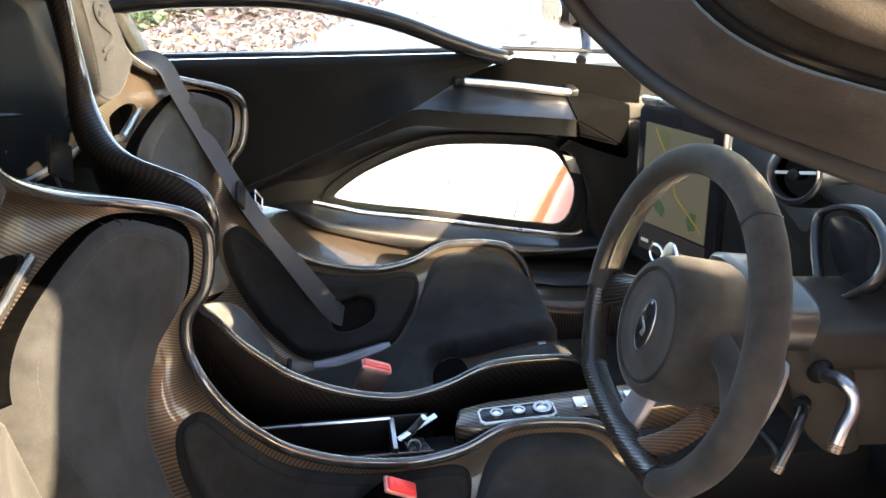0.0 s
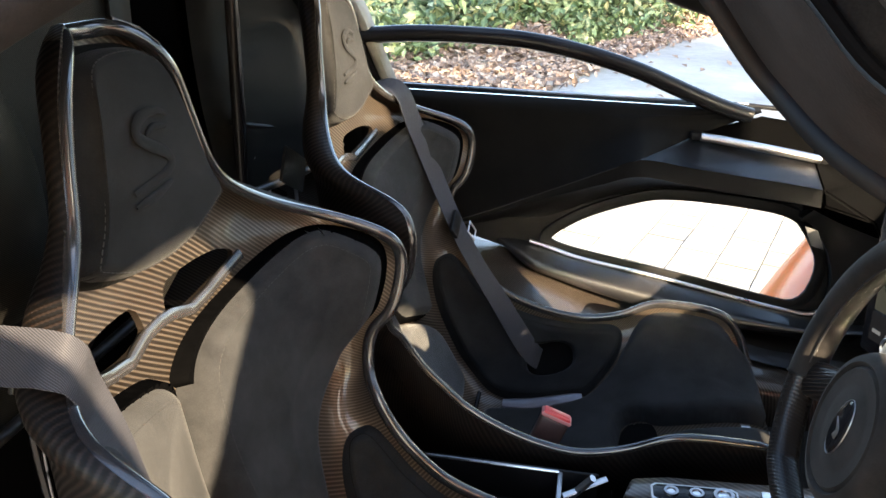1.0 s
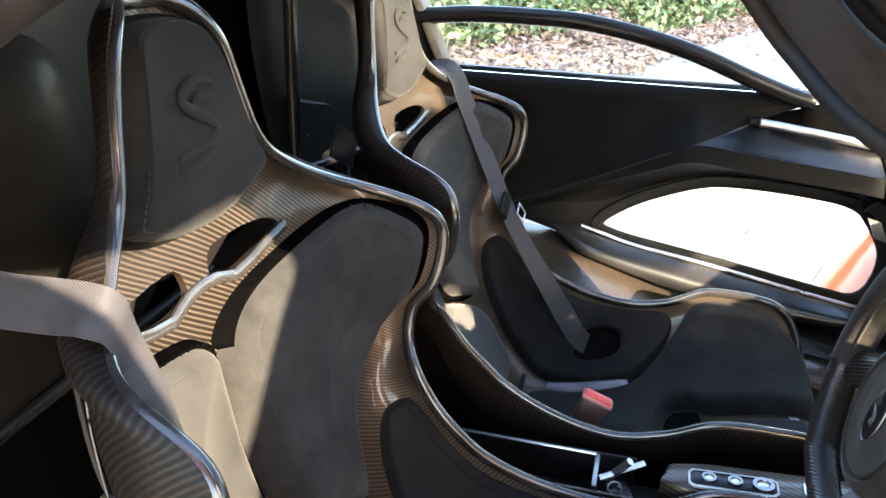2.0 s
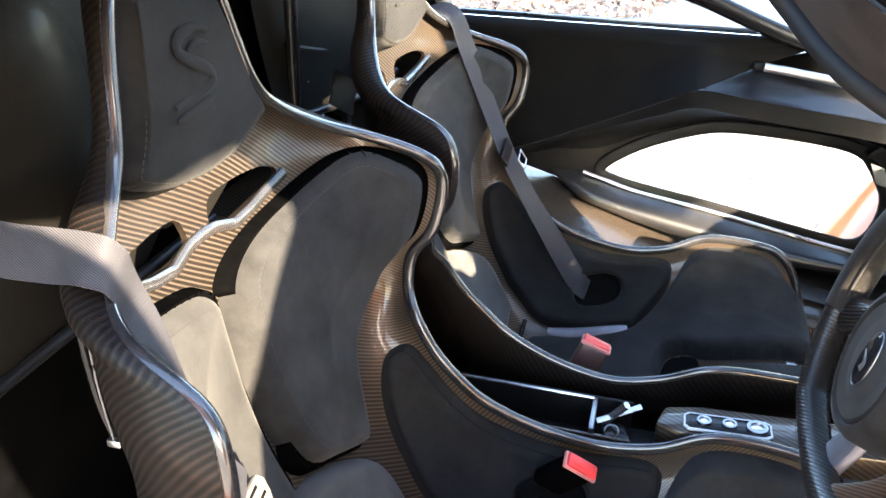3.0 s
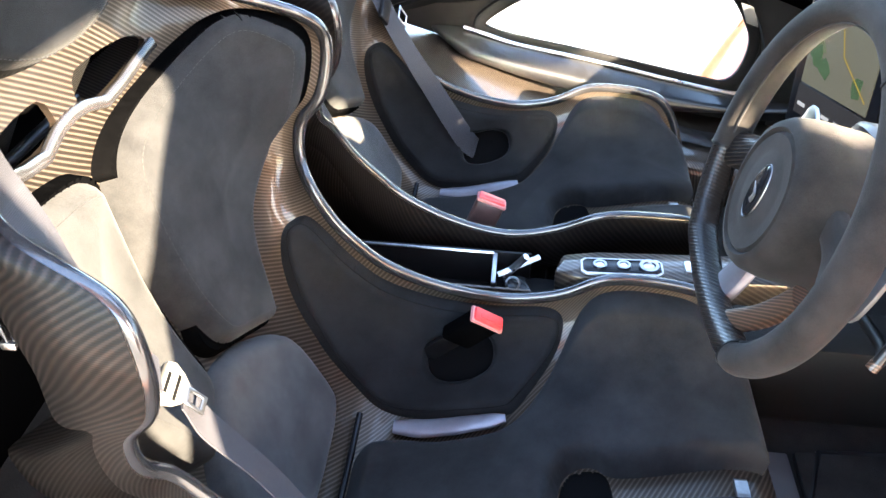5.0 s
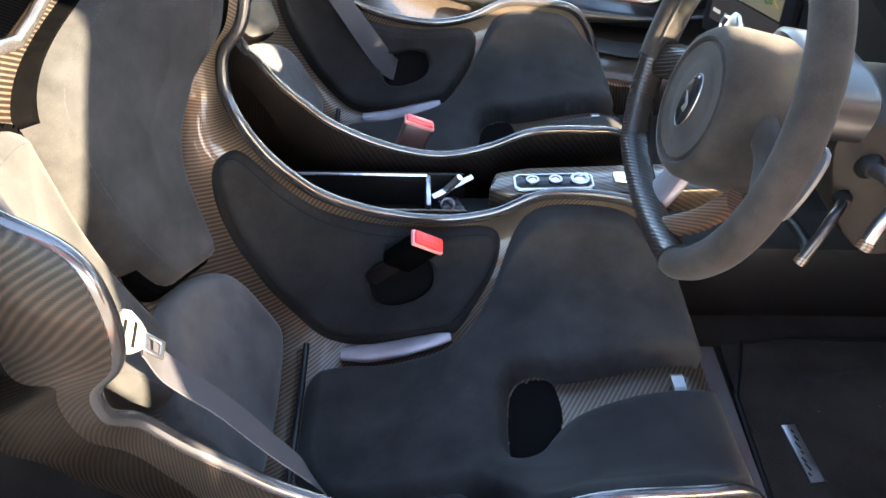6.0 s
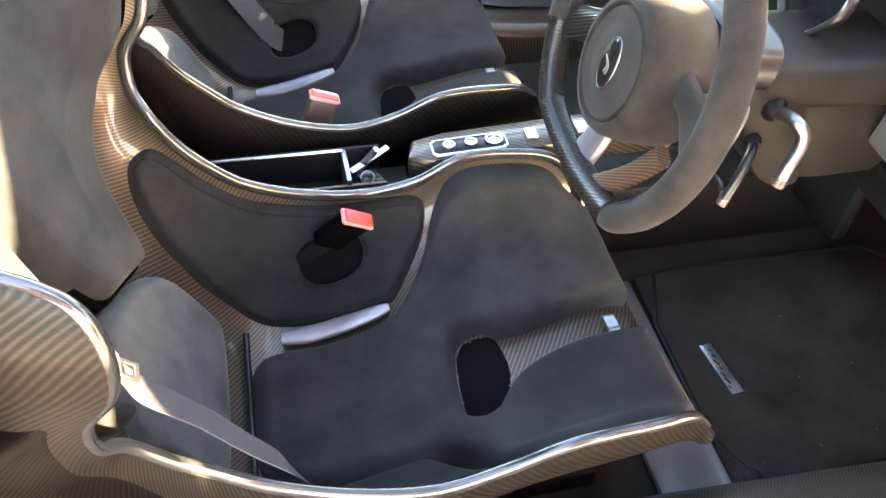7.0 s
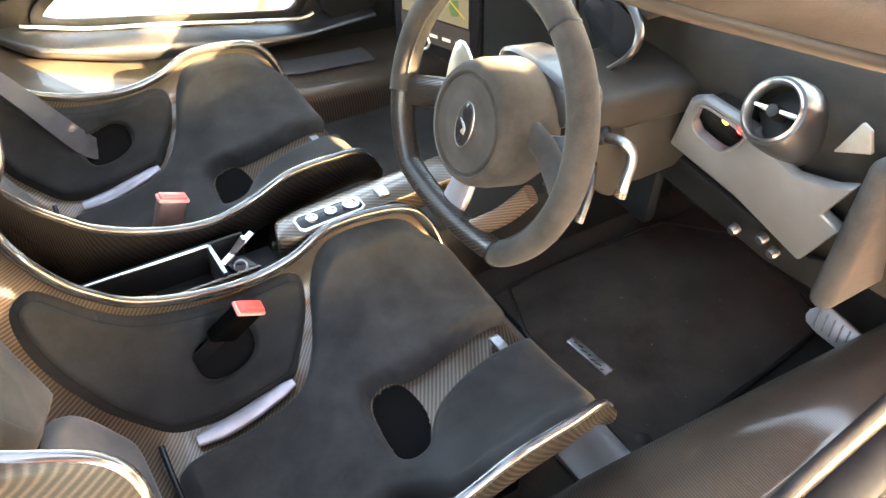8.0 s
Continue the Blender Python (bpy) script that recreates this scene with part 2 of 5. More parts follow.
def tube(points, radius, count=40, sides=12, closed=False, up=(0, 0, 1), flat=1.0):
    return sweep_bm(curve_points(points, count, closed), oval(radius, radius * flat, sides), up, closed)


def block_bm(size, at=(0, 0, 0), bevel=.004, m=None, segments=2):
    bm = bmesh.new()
    bmesh.ops.create_cube(bm, size=1)
    bmesh.ops.scale(bm, vec=size, verts=bm.verts)
    if bevel:
        bmesh.ops.bevel(bm, geom=bm.edges, offset=bevel, segments=segments, profile=.5, affect="EDGES")
    if m is not None:
        bmesh.ops.transform(bm, matrix=m, verts=bm.verts)
    bmesh.ops.translate(bm, vec=at, verts=bm.verts)
    return bm


def slab_bm(outline, thick, m=None, bevel=.003, holes=(), segments=2):
    """A flat plate: outline (and holes) in its own x, y, from z = 0 to thick, then laid by m."""
    bm = bmesh.new()
    edges = []
    for loop in (outline, *holes):
        vs = [bm.verts.new((x, y, 0)) for x, y in loop]
        edges += [bm.edges.new((vs[i], vs[(i + 1) % len(vs)])) for i in range(len(vs))]
    if holes:
        bmesh.ops.triangle_fill(bm, use_beauty=True, use_dissolve=False, edges=edges)
    else:
        bm.faces.new(bm.verts)
    for f in bm.faces:
        if f.normal.z > 0:
            f.normal_flip()
    bmesh.ops.recalc_face_normals(bm, faces=bm.faces)
    rim = [e for e in bm.edges if len(e.link_faces) == 1]
    ext = bmesh.ops.extrude_face_region(bm, geom=list(bm.faces))
    top = [v for v in ext["geom"] if isinstance(v, bmesh.types.BMVert)]
    bmesh.ops.translate(bm, vec=(0, 0, thick), verts=top)
    bmesh.ops.recalc_face_normals(bm, faces=bm.faces)
    if bevel:
        sharp = [e for e in bm.edges if len(e.link_faces) == 2 and e.calc_face_angle(0) > 1.0]
        bmesh.ops.bevel(bm, geom=sharp, offset=bevel, segments=segments, profile=.5, affect="EDGES", clamp_overlap=True)
    if m is not None:
        bmesh.ops.transform(bm, matrix=m, verts=bm.verts)
    bmesh.ops.recalc_face_normals(bm, faces=bm.faces)
    return bm


def lathe_bm(profile, m=None, n=32):
    """Turned round its own z: profile of (radius, z)."""
    t = np.linspace(0, 2 * np.pi, n, endpoint=False)
    p = np.array(profile, float)
    P = np.stack([p[:, None, 0] * np.cos(t), p[:, None, 0] * np.sin(t), p[:, None, 1] + 0 * t], -1)
    bm = grid_bm(P, None, False, True)
    bmesh.ops.remove_doubles(bm, verts=bm.verts, dist=1e-5)
    bmesh.ops.recalc_face_normals(bm, faces=bm.faces)
    if m is not None:
        bmesh.ops.transform(bm, matrix=m, verts=bm.verts)
    return bm


def join_bm(a, b):
    me = bpy.data.meshes.new("joined")
    b.to_mesh(me)
    b.free()
    a.from_mesh(me)
    bpy.data.meshes.remove(me)
    return a


def rounded(points, times=2, closed=True):
    p = np.array(points, float)
    for _ in range(times):
        q = np.roll(p, -1, 0)
        p = np.stack([.75 * p + .25 * q, .25 * p + .75 * q], 1).reshape(-1, p.shape[1])
    return p


def basis(origin, x, y):
    x, y = Vector(x).normalized(), Vector(y)
    z = x.cross(y).normalized()
    y = z.cross(x)
    return Matrix(((x.x, y.x, z.x, origin[0]), (x.y, y.y, z.y, origin[1]), (x.z, y.z, z.z, origin[2]), (0, 0, 0, 1)))




# ---- bucket seats ----
LEAN_DEG = 1.9
# seat shell: stations along the centre line; each gives the centre (x, z), the lip (x, z) and the half width at the lip
STATIONS = np.array([
    (0.362, 0.150, 0.346, 0.171, 0.187), (0.345, 0.160, 0.336, 0.225, 0.212), (0.310, 0.163, 0.300, 0.276, 0.223), (0.220, 0.155, 0.245, 0.289, 0.233),
    (0.140, 0.140, 0.161, 0.287, 0.237), (0.070, 0.120, 0.098, 0.257, 0.234), (0.000, 0.100, 0.024, 0.242, 0.236), (-0.080, 0.075, -0.059, 0.255, 0.232),
    (-0.150, 0.072, -0.133, 0.285, 0.227), (-0.212, 0.115, -0.177, 0.320, 0.226), (-0.257, 0.195, -0.210, 0.354, 0.230), (-0.300, 0.280, -0.238, 0.397, 0.238),
    (-0.338, 0.358, -0.253, 0.427, 0.257), (-0.363, 0.430, -0.251, 0.471, 0.266), (-0.379, 0.500, -0.225, 0.508, 0.272), (-0.391, 0.565, -0.217, 0.571, 0.283),
    (-0.401, 0.615, -0.238, 0.606, 0.272), (-0.407, 0.650, -0.307, 0.630, 0.254), (-0.412, 0.685, -0.348, 0.652, 0.212), (-0.416, 0.715, -0.379, 0.689, 0.150),
    (-0.421, 0.745, -0.390, 0.722, 0.120), (-0.430, 0.795, -0.400, 0.780, 0.101), (-0.441, 0.838, -0.407, 0.830, 0.084), (-0.446, 0.856, -0.418, 0.858, 0.057),
    (-0.447, 0.866, -0.430, 0.868, 0.034)])


def smooth_rows(rows, count):
    """Rows of numbers, blended smoothly from row to row; also the length run along the first two columns."""
    n = len(rows)
    u = np.linspace(0, n - 1.0001, count)
    i = u.astype(int)
    f = (u - i)[:, None]
    p0, p1, p2, p3 = (rows[np.clip(i + k, 0, n - 1)] for k in (-1, 0, 1, 2))
    out = p1 + .5 * f * (p2 - p0 + f * (2 * p0 - 5 * p1 + 4 * p2 - p3 + f * (3 * (p1 - p2) + p3 - p0)))
    step = np.hypot(*np.diff(out[:, :2], axis=0).T)
    return out, np.r_[0, np.cumsum(step)]


SEAT_ROWS, SEAT_RUN = smooth_rows(STATIONS, 400)
SEAT_LENGTH = float(SEAT_RUN[-1])


def shell_at(s, q):
    """Points of the seat shell's inner face: s metres along the centre line, q from -1 (right lip) to 1 (left lip)."""
    s, q = np.broadcast_arrays(np.asarray(s, float), np.asarray(q, float))
    cx, cz, lx, lz, w = (np.interp(s, SEAT_RUN, SEAT_ROWS[:, k]) for k in range(5))
    a = np.abs(q)
    b1, b2, b3 = 3 * (1 - a) ** 2 * a, 3 * (1 - a) * a * a, a ** 3
    side = (b1 * .62 + b2 * 1.0 + b3) * w * np.sign(q)
    rise = b2 * .22 + b3
    return np.stack([cx + rise * (lx - cx), side, cz + rise * (lz - cz)], -1)


def half_run(s):
    """About the length of half a cross section at s."""
    cx, cz, lx, lz, w = (np.interp(s, SEAT_RUN, SEAT_ROWS[:, k]) for k in range(5))
    return .93 * np.sqrt(w * w + (lx - cx) ** 2 + (lz - cz) ** 2) + .07 * w


def shell_normal(s, q):
    e = 2e-3
    a = shell_at(np.clip(s + e, 0, SEAT_LENGTH), q) - shell_at(np.clip(s - e, 0, SEAT_LENGTH), q)
    b = shell_at(s, np.clip(q + e, -1, 1)) - shell_at(s, np.clip(q - e, -1, 1))
    n = np.cross(a, b)
    n /= np.linalg.norm(n, axis=-1)[..., None] + 1e-12
    return -n


def shell_mesh():
    """The carbon tub: two faces 7 mm apart, closed round its rim."""
    s, q = np.linspace(0, SEAT_LENGTH, 150), np.linspace(-1, 1, 53)
    S, Q = np.meshgrid(s, q, indexing="ij")
    inner, nrm = shell_at(S, Q), shell_normal(S, Q)
    outer = inner - .007 * nrm
    uv = np.stack([S, Q * half_run(S)], -1)
    P = np.concatenate([inner, outer[:, ::-1]], 1)
    bm = grid_bm(P, np.concatenate([uv, uv[:, ::-1] + .003], 1), False, True)
    n, m = P.shape[:2]
    bm.verts.ensure_lookup_table()
    k = len(q)
    for i in (0, n - 1):
        for j in range(k - 1):
            bm.faces.new([bm.verts[i * m + a] for a in (j, j + 1, m - 2 - j, m - 1 - j)])
    bmesh.ops.recalc_face_normals(bm, faces=bm.faces)
    return bm


def inside_run(poly, pts):
    """How far points lie inside a closed outline (negative outside)."""
    a, b = poly, np.roll(poly, -1, 0)
    best, odd = np.full(len(pts), 9.0), np.zeros(len(pts), bool)
    for p, q in zip(a, b):
        d = q - p
        t = np.clip(((pts - p) @ d) / (d @ d + 1e-12), 0, 1)
        best = np.minimum(best, np.hypot(*(pts - p - t[:, None] * d).T))
        cross = ((p[1] > pts[:, 1]) != (q[1] > pts[:, 1])) & (pts[:, 0] < d[0] * (pts[:, 1] - p[1]) / (d[1] + 1e-12) + p[0])
        odd ^= cross
    return np.where(odd, best, -best)


def metric(sq):
    sq = np.asarray(sq, float)
    return np.stack([sq[..., 0], sq[..., 1] * half_run(sq[..., 0])], -1)


def pad_bm(outline, thick, edge=.02, holes=(), crown=0.0, step=.0032, sink=.006, rounds=2):
    """A cushion on the shell: swells from its outline to its full thickness over edge metres; holes are pressed in."""
    poly = rounded(outline, rounds)
    lo, hi = poly.min(0), poly.max(0)
    mid = half_run(np.linspace(lo[0], hi[0], 12)).max()
    ns, nq = int((hi[0] - lo[0] + .02) / step) + 2, int((hi[1] - lo[1]) * mid / step) + 6
    S, Q = np.meshgrid(np.linspace(max(lo[0] - .01, 0), min(hi[0] + .01, SEAT_LENGTH), ns), np.linspace(max(lo[1] - .04, -1), min(hi[1] + .04, 1), nq), indexing="ij")
    def depth(p):
        d = inside_run(metric(poly), p)
        for hole, soft in holes:
            d = np.minimum(d, -inside_run(metric(rounded(hole, 2)), p) * soft)
        return d

    pts = metric(np.stack([S, Q], -1)).reshape(-1, 2)
    d = depth(pts)
    # draw the points next to the outline onto it, so that the border runs clean
    near = np.abs(d) < step * .75
    near |= (d < 0) & (d > -step * 1.45)
    for _ in range(3):
        p = pts[near]
        g = np.stack([depth(p + (4e-4, 0)) - depth(p - (4e-4, 0)), depth(p + (0, 4e-4)) - depth(p - (0, 4e-4))], -1) / 8e-4
        pts[near] = p - g * (depth(p) / np.maximum((g * g).sum(1), .3))[:, None]
    # and the next rows onto lines that run along with it
    ring = (d >= step * .75) & (d < step * 5.75) & ~near
    level = (np.floor(d / step - .75) + 1.25) * step
    for _ in range(2):
        p = pts[ring]
        g = np.stack([depth(p + (4e-4, 0)) - depth(p - (4e-4, 0)), depth(p + (0, 4e-4)) - depth(p - (0, 4e-4))], -1) / 8e-4
        pts[ring] = p + g * ((level[ring] - depth(p)) / np.maximum((g * g).sum(1), .3))[:, None] * .9
    d = np.where(ring, depth(pts), d)
    keep = ((d > 0) | near).reshape(S.shape)
    d = np.where(near, 0, d)
    S = np.clip(pts[:, 0].reshape(S.shape), 0, SEAT_LENGTH)
    Q = np.clip(pts[:, 1].reshape(S.shape) / half_run(S), -1, 1)
    r = np.clip(d / edge, 0, 1)
    h = thick * (1 - (1 - r) ** 2.6) ** .62 + crown * np.clip(d / .09, 0, 1)
    h = np.where(d <= 0, -sink * .4, h).reshape(S.shape)
    P = shell_at(S, Q) + shell_normal(S, Q) * h[..., None]
    bm = grid_bm(P, metric(np.stack([S, Q], -1)))
    m = S.shape[1]
    bm.verts.ensure_lookup_table()
    bmesh.ops.delete(bm, geom=[v for v, k in zip(bm.verts, keep.ravel()) if not k], context="VERTS")
    bmesh.ops.recalc_face_normals(bm, faces=bm.faces)
    return bm


def seam_bm(outline, inset, lift, thick=.0011, rounds=3, dashes=False):
    """A stitched seam that runs round a cushion inside its outline."""
    p = rounded(outline, rounds)
    m = metric(p)
    d = np.roll(m, -1, 0) - np.roll(m, 1, 0)
    d /= np.linalg.norm(d, axis=1)[:, None] + 1e-9
    nrm = np.stack([-d[:, 1], d[:, 0]], -1)
    if inside_run(m, (m + .004 * nrm)[:1])[0] < 0:
        nrm = -nrm
    m2 = m + inset * nrm
    s, q = m2[:, 0], np.clip(m2[:, 1] / half_run(m2[:, 0]), -1, 1)
    path = shell_at(s, q) + shell_normal(s, q) * lift
    if not dashes:
        return sweep_bm(path, oval(thick, thick * .7, 6), (0.31, .17, 1), True)
    run = np.r_[0, np.cumsum(np.linalg.norm(np.diff(path, axis=0), axis=1))]
    bm = bmesh.new()
    for a in np.arange(0, run[-1], .0068):
        p = np.stack([np.interp(np.linspace(a, a + .0044, 3), run, path[:, k]) for k in range(3)], -1)
        bm = join_bm(bm, sweep_bm(p, oval(thick, thick * .8, 5), (0.31, .17, 1)))
    return bm


def shrunk(o, d, rounds=1):
    """An outline drawn in by d metres."""
    p = metric(rounded(o, rounds))
    t = np.roll(p, -1, 0) - np.roll(p, 1, 0)
    t /= np.linalg.norm(t, axis=1)[:, None] + 1e-9
    n = np.stack([-t[:, 1], t[:, 0]], -1)
    if inside_run(p, (p + .004 * n)[:1])[0] < 0:
        n = -n
    p = p + d * n
    return [(a, b / float(half_run(a))) for a, b in p]


def mirrored_outline(o):
    return [(s, -q) for s, q in reversed(o)]


def grown(o, k):
    c = np.mean(o, 0)
    return [tuple(c + (np.array(p) - c) * k) for p in o]


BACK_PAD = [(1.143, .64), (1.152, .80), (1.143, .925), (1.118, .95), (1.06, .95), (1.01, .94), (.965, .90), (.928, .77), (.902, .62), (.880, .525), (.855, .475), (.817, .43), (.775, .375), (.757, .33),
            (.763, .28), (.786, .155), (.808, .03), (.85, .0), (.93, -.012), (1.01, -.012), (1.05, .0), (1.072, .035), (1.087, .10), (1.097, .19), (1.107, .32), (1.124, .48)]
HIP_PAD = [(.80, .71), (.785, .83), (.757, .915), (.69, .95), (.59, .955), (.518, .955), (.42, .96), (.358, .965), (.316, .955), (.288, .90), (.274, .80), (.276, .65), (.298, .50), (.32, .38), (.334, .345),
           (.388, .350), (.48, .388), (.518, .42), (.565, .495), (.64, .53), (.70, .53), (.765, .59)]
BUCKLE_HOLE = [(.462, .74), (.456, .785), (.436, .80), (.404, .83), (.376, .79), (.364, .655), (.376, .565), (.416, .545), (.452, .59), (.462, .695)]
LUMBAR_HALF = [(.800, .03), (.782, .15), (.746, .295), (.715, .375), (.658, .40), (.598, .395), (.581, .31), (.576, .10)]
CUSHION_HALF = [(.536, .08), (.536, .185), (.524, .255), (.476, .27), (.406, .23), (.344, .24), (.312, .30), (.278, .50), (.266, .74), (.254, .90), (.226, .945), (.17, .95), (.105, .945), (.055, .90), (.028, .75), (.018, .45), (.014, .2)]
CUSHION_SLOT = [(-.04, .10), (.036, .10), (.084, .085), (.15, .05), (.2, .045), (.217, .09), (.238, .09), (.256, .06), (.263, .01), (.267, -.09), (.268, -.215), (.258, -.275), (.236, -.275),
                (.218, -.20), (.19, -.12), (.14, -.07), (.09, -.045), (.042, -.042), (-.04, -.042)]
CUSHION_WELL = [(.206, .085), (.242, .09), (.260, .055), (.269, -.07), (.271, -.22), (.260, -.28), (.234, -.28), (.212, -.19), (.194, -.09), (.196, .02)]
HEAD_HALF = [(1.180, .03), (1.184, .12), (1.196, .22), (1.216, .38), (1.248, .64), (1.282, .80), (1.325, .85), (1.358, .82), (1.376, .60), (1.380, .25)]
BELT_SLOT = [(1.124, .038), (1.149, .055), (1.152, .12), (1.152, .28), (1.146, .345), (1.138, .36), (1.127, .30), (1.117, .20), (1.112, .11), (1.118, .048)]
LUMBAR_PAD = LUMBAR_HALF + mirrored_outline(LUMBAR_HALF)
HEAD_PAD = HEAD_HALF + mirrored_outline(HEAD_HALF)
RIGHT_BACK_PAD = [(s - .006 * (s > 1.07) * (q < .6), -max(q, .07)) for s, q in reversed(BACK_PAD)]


def cut_slots(bm, outlines):
    """Cuts slots through the shell, and gives back the mesh."""
    body = new("cut_body", bpy.data.meshes.new("cut_body"))
    bm.to_mesh(body.data)
    bm.free()
    made = []
    for o in outlines:
        p = rounded(o, 1)
        P, n = shell_at(p[:, 0], p[:, 1]), shell_normal(p[:, 0], p[:, 1])
        lo, hi = P - .04 * n, P + .04 * n
        k = len(p)
        cb = bmesh.new()
        a, b = [cb.verts.new(v) for v in lo], [cb.verts.new(v) for v in hi]
        cb.faces.new(a), cb.faces.new(b[::-1])
        for i in range(k):
            cb.faces.new((a[i], b[i], b[(i + 1) % k], a[(i + 1) % k]))
        bmesh.ops.recalc_face_normals(cb, faces=cb.faces)
        knife = new("knife", bpy.data.meshes.new("knife"))
        cb.to_mesh(knife.data)
        cb.free()
        made.append(knife)
        mod = body.modifiers.new("cut", "BOOLEAN")
        mod.operation, mod.solver, mod.object = "DIFFERENCE", "EXACT", knife
    bpy.context.view_layer.update()
    done = bpy.data.meshes.new_from_object(body.evaluated_get(bpy.context.evaluated_depsgraph_get()))
    out = bmesh.new()
    out.from_mesh(done)
    for ob in (body, *made):
        bpy.data.objects.remove(ob)
    bpy.data.meshes.remove(done)
    return out


def rim_bm(wide, thick, count=260, sides=16):
    """A rolled bead once round the shell's rim, from the front right corner over the head to the front left."""
    s = np.linspace(.004, SEAT_LENGTH - .002, count)
    S = np.concatenate([s, np.full(23, SEAT_LENGTH - .002), s[::-1]])
    Q = np.concatenate([np.full(count, -1.0), np.linspace(-1, 1, 25)[1:-1], np.full(count, 1.0)])
    path, n = shell_at(S, Q), shell_normal(S, np.clip(Q, -.985, .985))
    for _ in range(8):
        path[1:-1] = .5 * path[1:-1] + .25 * (path[2:] + path[:-2])
        n[1:-1] = .5 * n[1:-1] + .25 * (n[2:] + n[:-2])
    d = np.gradient(path, axis=0)
    d /= np.linalg.norm(d, axis=1)[:, None]
    n -= (n * d).sum(1)[:, None] * d
    n /= np.linalg.norm(n, axis=1)[:, None]
    side = np.cross(d, n)
    o = oval(wide, thick, sides, 2.5)
    P = path[:, None] + o[None, :, :1] * side[:, None] + o[None, :, 1:] * n[:, None]
    bm = grid_bm(P, None, False, True)
    bmesh.ops.recalc_face_normals(bm, faces=bm.faces)
    return bm


def build_seat(label):
    seat = thing("bucket_seat", label, "car seat", "pair of bucket seats")
    part("shell", cut_slots(shell_mesh(), [BELT_SLOT, mirrored_outline(BELT_SLOT)]), CARBON, seat, "glossy twill carbon fibre bucket shell")
    part("rim", rim_bm(.0080, .0064), LIP, seat, "polished rolled carbon edge")
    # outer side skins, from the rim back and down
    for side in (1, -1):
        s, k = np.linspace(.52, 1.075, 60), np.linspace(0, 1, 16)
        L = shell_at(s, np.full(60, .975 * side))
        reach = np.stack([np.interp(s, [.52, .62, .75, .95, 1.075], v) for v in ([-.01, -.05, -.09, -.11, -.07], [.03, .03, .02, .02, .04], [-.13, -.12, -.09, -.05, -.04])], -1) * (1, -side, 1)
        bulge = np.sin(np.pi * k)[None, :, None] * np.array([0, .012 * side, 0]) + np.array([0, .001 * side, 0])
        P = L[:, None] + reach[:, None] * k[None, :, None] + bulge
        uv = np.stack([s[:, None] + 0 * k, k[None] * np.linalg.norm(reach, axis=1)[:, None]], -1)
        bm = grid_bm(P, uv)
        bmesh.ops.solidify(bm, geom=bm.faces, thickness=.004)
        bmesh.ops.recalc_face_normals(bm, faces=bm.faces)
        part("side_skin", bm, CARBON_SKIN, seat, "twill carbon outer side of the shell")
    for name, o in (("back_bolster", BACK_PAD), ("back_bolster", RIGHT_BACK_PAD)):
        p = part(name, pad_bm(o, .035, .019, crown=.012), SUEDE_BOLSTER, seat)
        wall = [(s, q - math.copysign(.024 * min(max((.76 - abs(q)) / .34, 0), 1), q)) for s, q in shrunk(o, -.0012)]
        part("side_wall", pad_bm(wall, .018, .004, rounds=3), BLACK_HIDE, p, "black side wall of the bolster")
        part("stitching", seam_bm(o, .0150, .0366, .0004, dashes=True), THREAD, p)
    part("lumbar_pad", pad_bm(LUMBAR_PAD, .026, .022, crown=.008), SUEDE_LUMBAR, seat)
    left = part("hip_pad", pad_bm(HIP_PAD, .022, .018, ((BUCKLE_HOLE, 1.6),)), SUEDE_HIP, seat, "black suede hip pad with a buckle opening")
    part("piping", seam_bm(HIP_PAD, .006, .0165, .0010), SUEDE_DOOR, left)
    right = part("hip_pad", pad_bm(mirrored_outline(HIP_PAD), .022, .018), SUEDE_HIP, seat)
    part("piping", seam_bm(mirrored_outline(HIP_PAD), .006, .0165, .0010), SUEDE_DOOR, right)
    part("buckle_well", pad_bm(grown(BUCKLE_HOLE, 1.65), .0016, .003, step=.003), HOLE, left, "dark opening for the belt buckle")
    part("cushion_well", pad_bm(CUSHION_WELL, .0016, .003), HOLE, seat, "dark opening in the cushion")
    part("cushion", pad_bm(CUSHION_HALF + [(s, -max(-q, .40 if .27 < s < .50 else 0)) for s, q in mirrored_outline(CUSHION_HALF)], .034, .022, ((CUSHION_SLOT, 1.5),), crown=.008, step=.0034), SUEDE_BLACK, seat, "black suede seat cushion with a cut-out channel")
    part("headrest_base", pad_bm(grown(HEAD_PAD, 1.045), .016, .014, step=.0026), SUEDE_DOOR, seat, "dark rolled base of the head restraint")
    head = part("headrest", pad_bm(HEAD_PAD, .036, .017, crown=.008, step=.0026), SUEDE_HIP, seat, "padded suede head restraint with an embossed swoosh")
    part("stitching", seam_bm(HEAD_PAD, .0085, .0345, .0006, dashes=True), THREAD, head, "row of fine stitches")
    # embossed swoosh of three ribs
    for pts, r in (([(1.314, .18), (1.320, .05), (1.316, -.10), (1.306, -.15), (1.294, -.05), (1.281, .08), (1.270, .09), (1.263, -.02), (1.262, -.25)], .0068),
                   ([(1.304, .14), (1.307, .02), (1.302, -.06)], .0036), ([(1.256, .06), (1.251, -.07), (1.251, -.24)], .0042)):
        c = curve_points(pts, 40)
        path = shell_at(c[:, 0], c[:, 1]) + shell_normal(c[:, 0], c[:, 1]) * .0448
        part("embossing", sweep_bm(path, oval(r, .0022, 10), (.9, .1, .3), scale=np.sin(np.linspace(.15, 2.99, 40)) * .8 + .2), SUEDE_HIP, head)
